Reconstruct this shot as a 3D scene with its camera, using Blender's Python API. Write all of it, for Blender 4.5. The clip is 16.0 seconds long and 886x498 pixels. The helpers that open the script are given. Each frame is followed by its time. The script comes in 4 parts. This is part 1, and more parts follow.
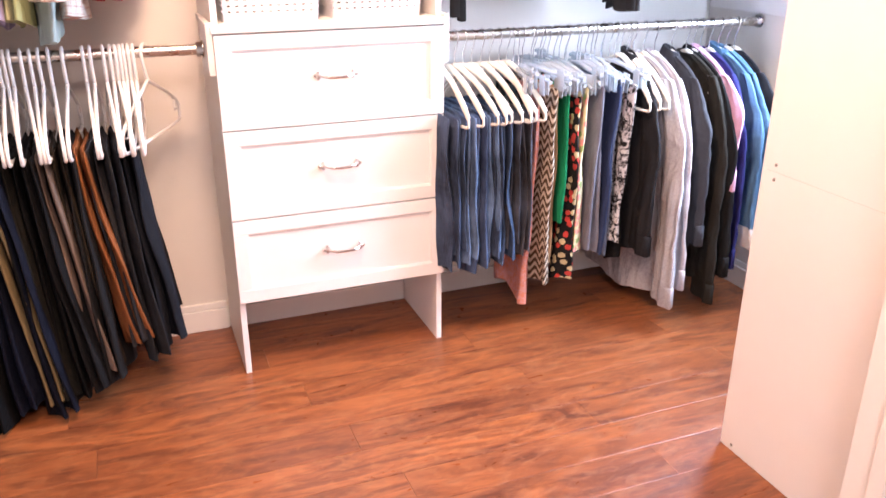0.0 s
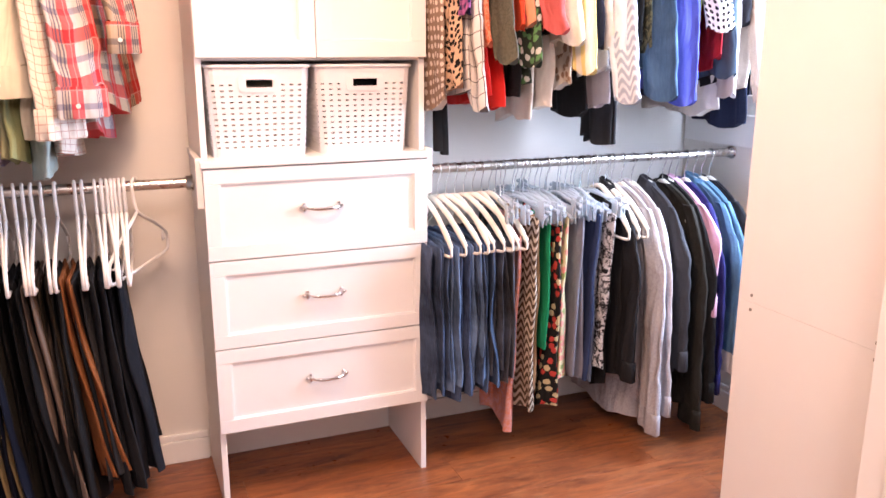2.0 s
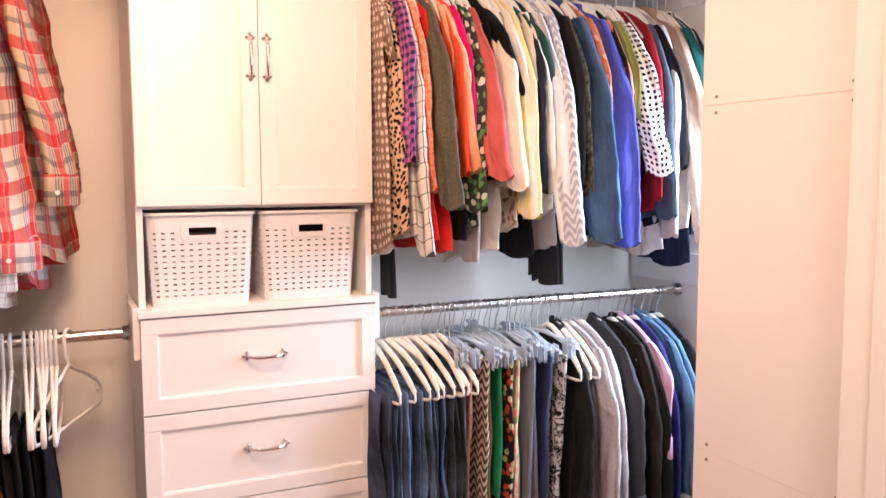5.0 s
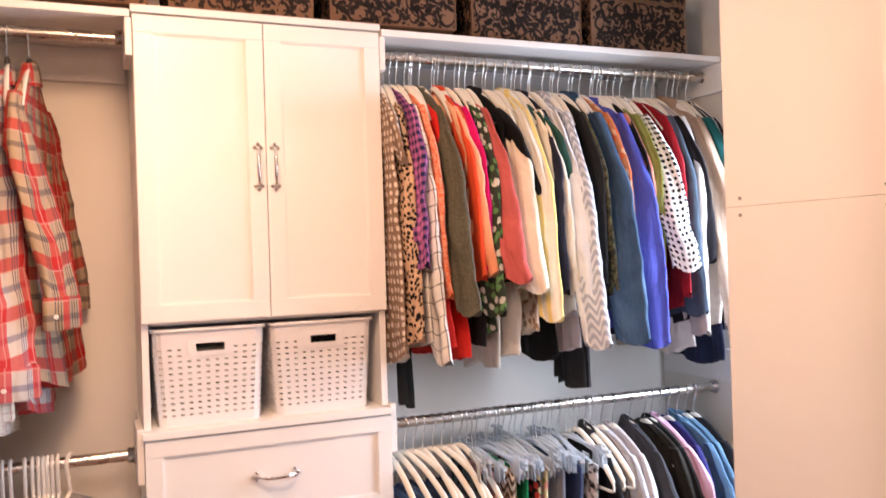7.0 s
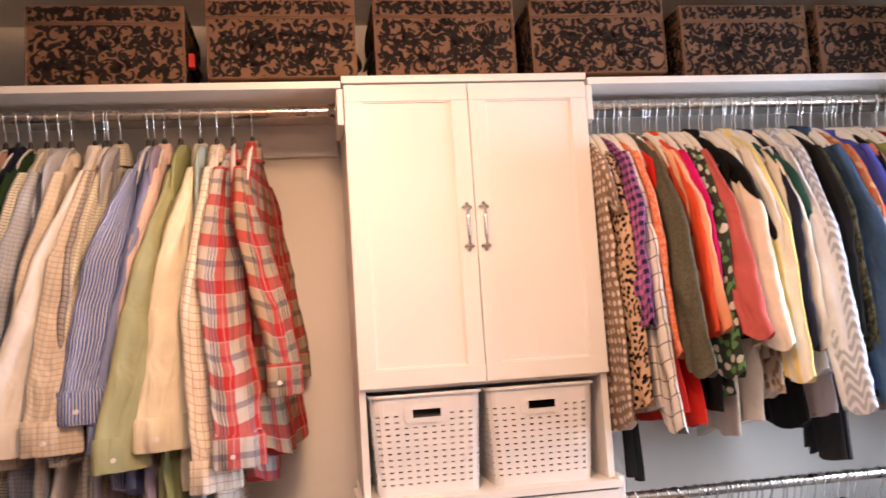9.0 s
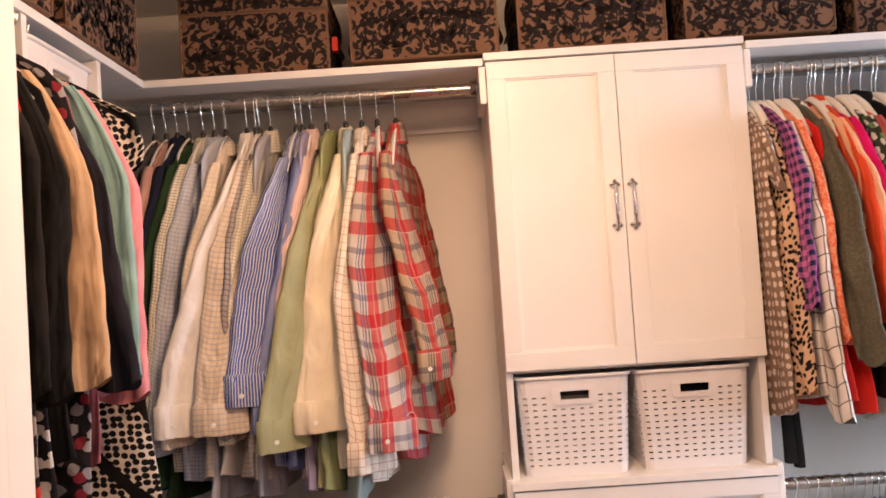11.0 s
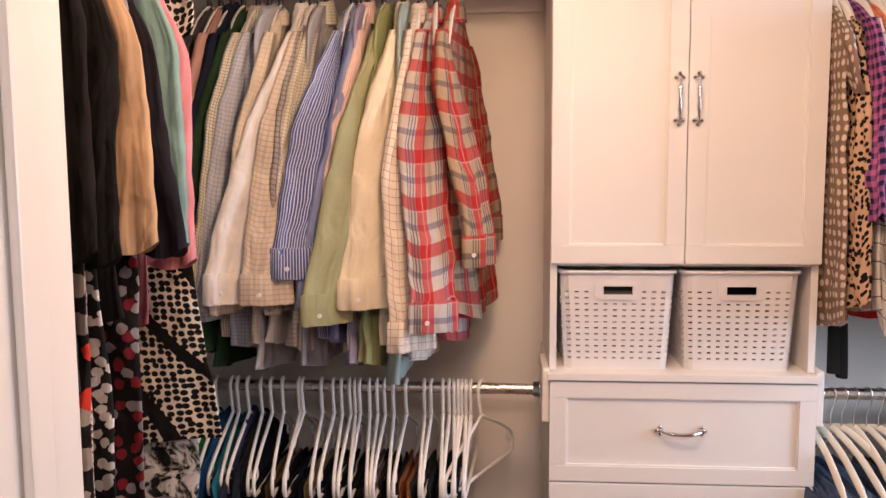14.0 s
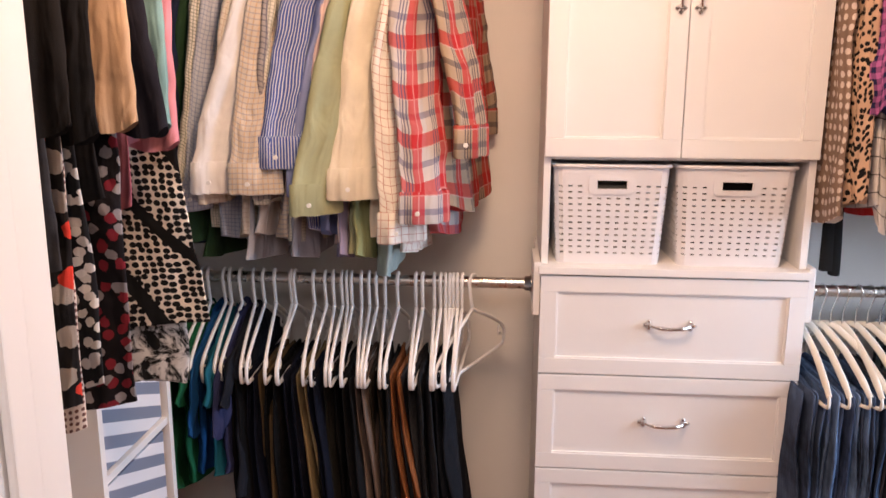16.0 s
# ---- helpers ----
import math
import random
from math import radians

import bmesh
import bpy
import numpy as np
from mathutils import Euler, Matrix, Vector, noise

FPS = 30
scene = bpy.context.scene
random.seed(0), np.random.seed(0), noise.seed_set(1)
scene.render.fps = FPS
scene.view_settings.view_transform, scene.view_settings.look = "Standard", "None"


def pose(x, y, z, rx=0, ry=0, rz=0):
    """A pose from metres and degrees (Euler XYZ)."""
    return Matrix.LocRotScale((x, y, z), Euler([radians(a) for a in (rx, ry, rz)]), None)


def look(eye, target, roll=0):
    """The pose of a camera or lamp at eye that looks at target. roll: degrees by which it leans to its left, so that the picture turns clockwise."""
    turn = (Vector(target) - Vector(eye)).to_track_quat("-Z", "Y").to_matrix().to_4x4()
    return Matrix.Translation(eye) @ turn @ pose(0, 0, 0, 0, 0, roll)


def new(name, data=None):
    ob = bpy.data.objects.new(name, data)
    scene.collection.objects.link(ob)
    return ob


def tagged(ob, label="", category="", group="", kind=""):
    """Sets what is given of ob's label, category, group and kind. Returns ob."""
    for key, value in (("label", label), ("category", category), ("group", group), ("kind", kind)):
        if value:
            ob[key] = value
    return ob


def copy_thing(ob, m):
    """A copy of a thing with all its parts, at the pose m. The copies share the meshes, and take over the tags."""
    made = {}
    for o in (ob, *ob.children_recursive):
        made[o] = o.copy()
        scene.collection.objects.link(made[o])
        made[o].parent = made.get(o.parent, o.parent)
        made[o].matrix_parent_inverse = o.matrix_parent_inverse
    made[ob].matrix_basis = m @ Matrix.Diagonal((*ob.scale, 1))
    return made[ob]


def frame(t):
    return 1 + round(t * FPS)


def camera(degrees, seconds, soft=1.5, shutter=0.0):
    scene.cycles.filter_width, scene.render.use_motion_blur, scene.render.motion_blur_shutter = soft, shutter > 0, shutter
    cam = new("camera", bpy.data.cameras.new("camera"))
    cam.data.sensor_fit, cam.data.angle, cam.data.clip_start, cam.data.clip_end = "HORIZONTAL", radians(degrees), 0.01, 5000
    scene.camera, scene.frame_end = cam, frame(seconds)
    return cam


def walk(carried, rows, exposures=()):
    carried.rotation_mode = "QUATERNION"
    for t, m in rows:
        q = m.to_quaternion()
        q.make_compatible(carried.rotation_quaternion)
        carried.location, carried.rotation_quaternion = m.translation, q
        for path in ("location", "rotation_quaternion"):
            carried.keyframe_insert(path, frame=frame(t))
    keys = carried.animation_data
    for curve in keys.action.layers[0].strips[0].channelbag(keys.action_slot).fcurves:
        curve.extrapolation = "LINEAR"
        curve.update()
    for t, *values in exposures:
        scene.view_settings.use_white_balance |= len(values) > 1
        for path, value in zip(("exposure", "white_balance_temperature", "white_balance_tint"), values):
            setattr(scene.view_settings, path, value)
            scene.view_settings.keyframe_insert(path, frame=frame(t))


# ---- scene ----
cam = camera(57.1, 16.0, shutter=0.5)
PATH = [
    (0, (-0.551, -2.211, 1.29), (0.126, -0.486, 0.537), 0.1),
    (0.5, (-0.541, -2.222, 1.297), (0.154, -0.471, 0.624), -0.1),
    (1, (-0.537, -2.219, 1.316), (0.176, -0.452, 0.709), -0.0),
    (1.5, (-0.53, -2.235, 1.317), (0.187, -0.445, 0.784), -0.3),
    (2, (-0.533, -2.228, 1.326), (0.196, -0.428, 0.846), 0.1),
    (2.5, (-0.533, -2.218, 1.348), (0.205, -0.413, 0.902), 0.1),
    (3, (-0.517, -2.211, 1.358), (0.247, -0.406, 0.959), 0.2),
    (3.5, (-0.504, -2.205, 1.369), (0.291, -0.399, 1.039), -0.1),
    (4, (-0.502, -2.2, 1.369), (0.322, -0.4, 1.086), 0.0),
    (6.5, (-0.456, -2.151, 1.437), (0.403, -0.345, 1.393), -0.9),
    (7, (-0.41, -2.127, 1.458), (0.369, -0.285, 1.462), -1.8),
    (7.2, (-0.407, -2.118, 1.462), (0.35, -0.268, 1.505), -2.3),
    (7.5, (-0.376, -2.111, 1.474), (0.315, -0.235, 1.541), -2.4),
    (8, (-0.378, -2.089, 1.498), (0.21, -0.18, 1.599), -2.6),
    (8.5, (-0.398, -2.048, 1.459), (0.042, -0.104, 1.619), -3.5),
    (9, (-0.411, -2.011, 1.427), (-0.098, -0.047, 1.631), -3.7),
    (9.5, (-0.433, -2.007, 1.456), (-0.21, -0.028, 1.64), -3.9),
    (12, (-0.448, -1.98, 1.542), (-0.549, 0.017, 1.549), -2.8),
    (12.5, (-0.451, -1.977, 1.54), (-0.574, 0.019, 1.505), -2.1),
    (13, (-0.429, -1.972, 1.543), (-0.588, 0.019, 1.446), -1.7),
    (13.5, (-0.432, -1.969, 1.527), (-0.598, 0.019, 1.385), -1.0),
    (14, (-0.43, -1.97, 1.535), (-0.581, 0.014, 1.334), -0.3),
    (14.5, (-0.428, -1.976, 1.509), (-0.594, 0.005, 1.281), -0.3),
    (15, (-0.422, -1.974, 1.502), (-0.57, -0.001, 1.21), 0.0),
    (15.5, (-0.41, -1.964, 1.495), (-0.571, -0.003, 1.134), 0.5),
    (16, (-0.407, -1.953, 1.494), (-0.56, -0.004, 1.071), 0.3),
]
walk(cam, [(t, look(eye, target, roll)) for t, eye, target, roll in PATH], [(0.0, 0.84, 6350, 25), (2.0, 0.46, 6450, 26), (4.0, 0.14, 6600, 26), (6.5, -0.18, 6950, 24), (9.0, -0.36, 7200, 24), (12.5, -0.66, 6900, 21), (14.5, -0.60, 6500, 20), (16.0, -0.38, 6300, 19)])


# ---- light ----
world = bpy.data.worlds.new("world")
scene.world = world
world.use_nodes = True
_wn = world.node_tree.nodes
_sky = _wn.new("ShaderNodeTexSky")
_sky.sky_type, _sky.sun_disc, _sky.sun_elevation, _sky.sun_rotation = "NISHITA", False, radians(40), radians(120)
world.node_tree.links.new(_sky.outputs[0], _wn["Background"].inputs[0])
_wn["Background"].inputs[1].default_value = 0.1


def area(name, eye, target, w, h, watts, colour):
    lamp = bpy.data.lights.new(name, "AREA")
    lamp.shape, lamp.size, lamp.size_y, lamp.energy, lamp.color = "RECTANGLE", w, h, watts, colour
    ob = new(name, lamp)
    ob.matrix_world = look(eye, target)
    return ob


WARM, COOL = (1.0, 0.66, 0.40), (0.62, 0.81, 1.0)
# ceiling lamp in the closet, closet window in the right wall, added fill behind the camera
area("ceiling_lamp_light", (-0.30, -0.92, 2.29), (-0.30, -0.87, 0), 0.4, 0.4, 18, WARM)
globe = bpy.data.lights.new("ceiling_lamp_globe_light", "POINT")
globe.energy, globe.color, globe.shadow_soft_size = 19, WARM, 0.09
new("ceiling_lamp_globe_light", globe).location = (-0.30, -0.92, 2.20)
area("closet_window_light", (1.60, -0.46, 1.36), (0.1, -0.50, 0.65), 0.64, 1.0, 60, COOL)
# broad soft fill added in front of the solid bedroom wall
area("bedroom_fill_light", (-0.9, -5.1, 1.5), (-0.2, 0, 1.2), 2.6, 1.5, 10, (1.0, 0.92, 0.87))
# overhead fill added to brighten the closet through the doorway
area("bedroom_overhead_fill", (-0.3, -2.75, 2.29), (-0.3, -2.70, 0), 0.8, 0.8, 40, (1.0, 0.86, 0.76))

# ---- materials ----
class Nodes:
    """Short hand for a node material on metres of UV or of the object."""
    def __init__(self, name, rough=0.6, metal=0.0, spec=0.5):
        self.mat = bpy.data.materials.new(name)
        self.mat.use_nodes = True
        self.t = self.mat.node_tree
        self.b = self.t.nodes["Principled BSDF"]
        self.b.inputs["Roughness"].default_value = rough
        self.b.inputs["Metallic"].default_value = metal
        self.b.inputs["Specular IOR Level"].default_value = spec
        self.c = self.t.nodes.new("ShaderNodeTexCoord")

    def put(self, sock, v):
        if isinstance(v, bpy.types.NodeSocket):
            self.t.links.new(v, sock)
        elif isinstance(v, (tuple, list)) and len(v) == 3 and sock.type == "RGBA":
            sock.default_value = (*v, 1)
        else:
            sock.default_value = v

    def math(self, op, a, b=0.0, c=0.0):
        n = self.t.nodes.new("ShaderNodeMath")
        n.operation = op
        for s, v in zip(n.inputs, (a, b, c)):
            self.put(s, v)
        return n.outputs[0]

    def uv(self):
        return self.c.outputs["UV"]

    def obj(self):
        return self.c.outputs["Object"]

    def scaled(self, v, s):
        n = self.t.nodes.new("ShaderNodeMapping")
        self.put(n.inputs[0], v)
        n.inputs["Scale"].default_value = s if isinstance(s, tuple) else (s, s, s)
        return n.outputs[0]

    def axis(self, v, i):
        n = self.t.nodes.new("ShaderNodeSeparateXYZ")
        self.put(n.inputs[0], v)
        return n.outputs[i]

    def noise(self, v, scale, detail=3.0, rough=0.55, distort=0.0):
        n = self.t.nodes.new("ShaderNodeTexNoise")
        self.put(n.inputs["Vector"], v)
        n.inputs["Scale"].default_value, n.inputs["Detail"].default_value = scale, detail
        n.inputs["Roughness"].default_value, n.inputs["Distortion"].default_value = rough, distort
        return n.outputs[0]

    def voronoi(self, v, scale, rand=1.0, out="Distance"):
        n = self.t.nodes.new("ShaderNodeTexVoronoi")
        n.voronoi_dimensions = "2D"
        self.put(n.inputs["Vector"], v)
        n.inputs["Scale"].default_value, n.inputs["Randomness"].default_value = scale, rand
        return n.outputs[out]

    def band(self, v, lo, hi):
        n = self.t.nodes.new("ShaderNodeMapRange")
        self.put(n.inputs[0], v)
        n.inputs[1].default_value, n.inputs[2].default_value = lo, hi
        return n.outputs[0]

    def mix(self, f, a, b, kind="MIX"):
        n = self.t.nodes.new("ShaderNodeMix")
        n.data_type, n.blend_type = "RGBA", kind
        self.put(n.inputs[0], f)
        self.put(n.inputs[6], a)
        self.put(n.inputs[7], b)
        return n.outputs[2]

    def stripe(self, v, period, duty, phase=0.0):
        """1 on the stripe, 0 off it."""
        m = self.math("FRACT", self.math("ADD", self.math("DIVIDE", v, period), phase + 100.0))
        return self.math("LESS_THAN", m, duty)

    def bump(self, h, strength=0.3, dist=0.002):
        n = self.t.nodes.new("ShaderNodeBump")
        n.inputs["Strength"].default_value, n.inputs["Distance"].default_value = strength, dist
        self.put(n.inputs["Height"], h)
        self.t.links.new(n.outputs[0], self.b.inputs["Normal"])

    def random(self):
        return self.t.nodes.new("ShaderNodeObjectInfo").outputs["Random"]

    def done(self, colour, rough=None):
        self.put(self.b.inputs["Base Color"], colour)
        if rough is not None:
            self.put(self.b.inputs["Roughness"], rough)
        return self.mat


def shade(c, k):
    return tuple(min(1.0, x * k) for x in c)


def painted(name, c, rough=0.45, vary=0.06, relief=0.08, spec=0.5):
    n = Nodes(name, rough, 0, spec)
    a = n.noise(n.obj(), 3.0, 4)
    g = n.noise(n.obj(), 260.0, 2)
    n.bump(g, relief, 0.001)
    col = n.mix(n.band(a, 0.3, 0.7), shade(c, 1 - vary), shade(c, 1 + vary * 0.4))
    return n.done(col, n.math("MULTIPLY", n.band(n.noise(n.obj(), 12.0, 3), -1.5, 2.0), rough * 1.75))


def cloth(name, c, kind="plain", c2=(0.8, 0.8, 0.8), c3=None, size=0.03, rough=0.85):
    n = Nodes(name, rough, 0, 0.12)
    uv = n.uv()
    u, v = n.axis(uv, 0), n.axis(uv, 1)
    col = n.mix(n.band(n.noise(uv, 9.0, 4), 0.3, 0.7), shade(c, 0.86), shade(c, 1.08))
    warp = n.noise(uv, 14.0, 3)
    if kind == "stripe":
        col = n.mix(n.stripe(u, size, 0.36), col, c2)
    elif kind == "grid":
        f = n.math("MAXIMUM", n.stripe(u, size, 0.07), n.stripe(v, size, 0.07))
        col = n.mix(f, col, c2)
    elif kind == "check":
        a, b = n.stripe(u, size, 0.22), n.stripe(v, size, 0.22)
        col = n.mix(n.math("MULTIPLY", a, 0.75), col, c2)
        col = n.mix(n.math("MULTIPLY", b, 0.75), col, c3 or c2)
    elif kind == "gingham":
        a, b = n.stripe(u, size, 0.5), n.stripe(v, size, 0.5)
        col = n.mix(n.math("MULTIPLY", n.math("ADD", a, b), 0.5), col, c2)
    elif kind == "plaid":
        col = n.mix(n.math("MULTIPLY", n.stripe(v, size, 0.13, 0.62), 0.55), col, c3)
        col = n.mix(n.math("MULTIPLY", n.stripe(u, size * 0.75, 0.36), 0.78), col, c2)
        col = n.mix(n.math("MULTIPLY", n.stripe(v, size, 0.30, 0.2), 0.74), col, c2)
        for k in (0.44, 0.52, 0.60):
            col = n.mix(n.math("MULTIPLY", n.stripe(u, size * 0.75, 0.035, k), 0.75), col, c3)
        fine = n.math("MAXIMUM", n.stripe(u, size * 0.75, 0.04, 0.85), n.stripe(v, size, 0.03, 0.92))
        col = n.mix(n.math("MULTIPLY", fine, 0.22), col, (0.70, 0.66, 0.60))
    elif kind == "dots":
        col = n.mix(n.math("LESS_THAN", n.voronoi(uv, 1 / size, 0.25), 0.30), col, c2)
    elif kind == "leopard":
        d = n.math("ADD", n.voronoi(uv, 1 / size, 0.9), n.math("MULTIPLY", warp, 0.35))
        col = n.mix(n.math("LESS_THAN", d, 0.52), col, c2)
    elif kind == "floral":
        d = n.math("ADD", n.voronoi(uv, 1 / size, 1.0), n.math("MULTIPLY", n.noise(uv, 2.2 / size, 2), 0.45))
        pick = n.voronoi(uv, 1 / size, 1.0, "Color")
        blossom = n.mix(n.math("GREATER_THAN", n.axis(pick, 0), 0.5), c2, c3 or c2)
        col = n.mix(n.math("LESS_THAN", d, 0.58), col, blossom)
    elif kind == "dotcurve":
        col = n.mix(n.math("LESS_THAN", n.voronoi(uv, 1 / size, 0.40), 0.43), col, c2)
        sw = n.math("ADD", n.math("MULTIPLY", u, 46.0), n.math("ADD", n.math("MULTIPLY", n.math("SINE", n.math("MULTIPLY", v, 8.0)), 3.6), n.math("MULTIPLY", v, 9.0)))
        col = n.mix(n.math("GREATER_THAN", n.math("SINE", sw), 0.82), col, c2)
    elif kind == "mottle":
        col = n.mix(n.band(n.noise(uv, 1.0 / size, 5, 0.7, 1.2), 0.45, 0.55), col, c2)
    elif kind == "ombre":
        col = n.mix(n.band(v, 0.25, 0.75), col, c2)
    elif kind == "cable":
        w = n.math("SINE", n.math("ADD", n.math("MULTIPLY", v, 220.0), n.math("MULTIPLY", n.math("SINE", n.math("MULTIPLY", u, 160.0)), 2.5)))
        col = n.mix(n.band(w, -0.4, 0.6), c2, col)
    elif kind == "denim":
        n.t.nodes.remove(col.node)
        worn = n.math("ADD", n.noise(uv, 5.0, 4, 0.6, 0.8), n.math("MULTIPLY", n.noise(n.scaled(uv, (60, 6, 1)), 4.0, 3), 0.35))
        col = n.mix(n.band(worn, 0.44, 0.84), c, c2)
    weave = n.math("ADD", n.noise(n.scaled(uv, (900, 240, 1)), 1.0, 1), n.noise(n.scaled(uv, (240, 900, 1)), 1.0, 1))
    crease = n.noise(n.scaled(uv, (17, 2.2, 1)), 1.0, 2, 0.45, 1.0)
    pucker = n.noise(n.scaled(uv, (11, 8, 1)), 1.0, 2, 0.45, 1.2)
    n.bump(n.math("ADD", n.math("MULTIPLY", weave, 0.018), n.math("ADD", crease, n.math("MULTIPLY", pucker, 0.8))), 0.9, 0.018)
    return n.done(col)


WHITE = painted("white_melamine", (0.80, 0.785, 0.765), 0.38, 0.03, 0.05)
TRIM = painted("white_trim_paint", (0.82, 0.81, 0.79), 0.35, 0.03, 0.06)
WALL = painted("cream_white_wall_paint", (0.76, 0.73, 0.68), 0.7, 0.05, 0.25)
CEIL = painted("ceiling_paint", (0.78, 0.77, 0.75), 0.85, 0.04, 0.35)
PLASTIC = painted("white_plastic", (0.75, 0.735, 0.745), 0.32, 0.02, 0.03)
HANGER = painted("white_hanger_plastic", (0.80, 0.79, 0.77), 0.35, 0.04, 0.03)
IVORY = painted("ivory_velvet", (0.76, 0.70, 0.60), 0.9, 0.10, 0.4)
BLACKP = painted("black_plastic", (0.02, 0.02, 0.02), 0.4, 0.05, 0.05)
HOLE = painted("grey_hole", (0.26, 0.24, 0.22), 0.6, 0.1, 0.05)
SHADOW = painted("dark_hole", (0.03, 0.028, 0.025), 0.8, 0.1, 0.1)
REDTAG = painted("red_tag", (0.65, 0.03, 0.02), 0.6, 0.1, 0.1)


def metal_mat(name, c, rough):
    n = Nodes(name, rough, 1.0)
    n.bump(n.noise(n.scaled(n.obj(), (4, 4, 4)), 180.0, 2), 0.04, 0.0005)
    return n.done(n.mix(n.noise(n.obj(), 25.0, 3), shade(c, 0.9), c), n.math("MULTIPLY", n.band(n.noise(n.obj(), 30.0, 3), -1.5, 2.0), rough * 1.75))


STEEL = metal_mat("brushed_nickel", (0.56, 0.53, 0.49), 0.28)
CHROME = metal_mat("chrome", (0.78, 0.77, 0.76), 0.12)


def floor_mat():
    n = Nodes("hickory_laminate", 0.25, 0, 0.6)
    r = n.random()
    off = n.t.nodes.new("ShaderNodeVectorMath")
    off.operation = "ADD"
    comb = n.t.nodes.new("ShaderNodeCombineXYZ")
    n.put(comb.inputs[0], n.math("MULTIPLY", r, 37.0))
    n.put(comb.inputs[1], n.math("MULTIPLY", r, 11.0))
    n.put(off.inputs[0], n.obj())
    n.put(off.inputs[1], comb.outputs[0])
    p = off.outputs[0]
    g = n.noise(n.scaled(p, (1.3, 6, 1)), 2.2, 5, 0.62, 1.8)
    f = n.noise(n.scaled(p, (5, 45, 1)), 1.5, 4, 0.6, 1.0)
    m = n.noise(n.scaled(p, (3.5, 9, 1)), 3.2, 4, 0.55, 2.0)
    col = n.mix(n.band(g, 0.32, 0.68), (0.100, 0.026, 0.012), (0.38, 0.118, 0.036))
    col = n.mix(n.math("MULTIPLY", n.band(f, 0.45, 0.75), 0.42), col, (0.060, 0.016, 0.008))
    col = n.mix(n.math("MULTIPLY", n.band(m, 0.50, 0.76), 0.5), col, (0.42, 0.18, 0.070))
    col = n.mix(n.math("MULTIPLY", r, 0.28), col, (0.13, 0.035, 0.014))
    n.bump(n.math("ADD", n.math("MULTIPLY", g, 1.0), n.math("MULTIPLY", f, 0.25)), 0.3, 0.004)
    return n.done(col, n.band(m, -0.35, 2.05))


FLOOR = floor_mat()


def glassy():
    n = Nodes("clear_plastic", 0.08, 0, 0.6)
    n.b.inputs["Transmission Weight"].default_value = 0.65
    n.b.inputs["IOR"].default_value = 1.3
    return n.done((0.84, 0.92, 0.98))


CLEAR = glassy()

# ---- mesh helpers ----
def part(name, bm, material, parent=None, label=""):
    """Link a bmesh as one mesh object, under a thing or on its own."""
    me = bpy.data.meshes.new(name)
    bm.normal_update()
    bm.to_mesh(me)
    bm.free()
    me.materials.append(material)
    ob = new(name, me)
    if parent:
        ob.parent = parent
    if label:
        tagged(ob, label)
    return ob


def thing(name, x, y, z, label, category, group="", rz=0.0):
    ob = new(name)
    ob.matrix_world = pose(x, y, z, 0, 0, rz)
    return tagged(ob, label, category, group)


def box(x0, x1, y0, y1, z0, z1, bevel=0.0015, bm=None):
    bm2 = bmesh.new()
    bmesh.ops.create_cube(bm2, size=1.0)
    for v in bm2.verts:
        v.co = Vector((x0 + (v.co.x + 0.5) * (x1 - x0), y0 + (v.co.y + 0.5) * (y1 - y0), z0 + (v.co.z + 0.5) * (z1 - z0)))
    if bevel:
        bmesh.ops.bevel(bm2, geom=bm2.edges[:], offset=bevel, segments=2, affect="EDGES", profile=0.6)
    if bm is None:
        return bm2
    me = bpy.data.meshes.new("tmp")
    bm2.to_mesh(me)
    bm2.free()
    bm.from_mesh(me)
    bpy.data.meshes.remove(me)
    return bm


def loft(rings, bm=None, cap=(True, True), smooth=True, uoff=0.0):
    """Skin closed rings of equal count; UV in metres."""
    bm = bm or bmesh.new()
    lay = bm.loops.layers.uv.verify()
    vs = [[bm.verts.new(p) for p in r] for r in rings]
    n = len(rings[0])
    vlen = [0.0]
    for a, b in zip(rings, rings[1:]):
        vlen.append(vlen[-1] + sum((Vector(p) - Vector(q)).length for p, q in zip(a, b)) / n)
    mid = rings[len(rings) // 2]
    ulen = [uoff]
    for i in range(n):
        ulen.append(ulen[-1] + (Vector(mid[(i + 1) % n]) - Vector(mid[i])).length)
    for j in range(len(rings) - 1):
        for i in range(n):
            k = (i + 1) % n
            f = bm.faces.new((vs[j][i], vs[j][k], vs[j + 1][k], vs[j + 1][i]))
            f.smooth = smooth
            for lp, (uu, vv) in zip(f.loops, ((ulen[i], vlen[j]), (ulen[i + 1], vlen[j]), (ulen[i + 1], vlen[j + 1]), (ulen[i], vlen[j + 1]))):
                lp[lay].uv = (uu, vv)
    if cap[0]:
        bm.faces.new(vs[0][::-1])
    if cap[1]:
        bm.faces.new(vs[-1])
    for end, on in ((0, cap[0]), (-1, cap[1])):
        for i in range(n):
            e = bm.edges.get((vs[end][i], vs[end][(i + 1) % n]))
            if e and on:
                e.smooth = False
    return bm


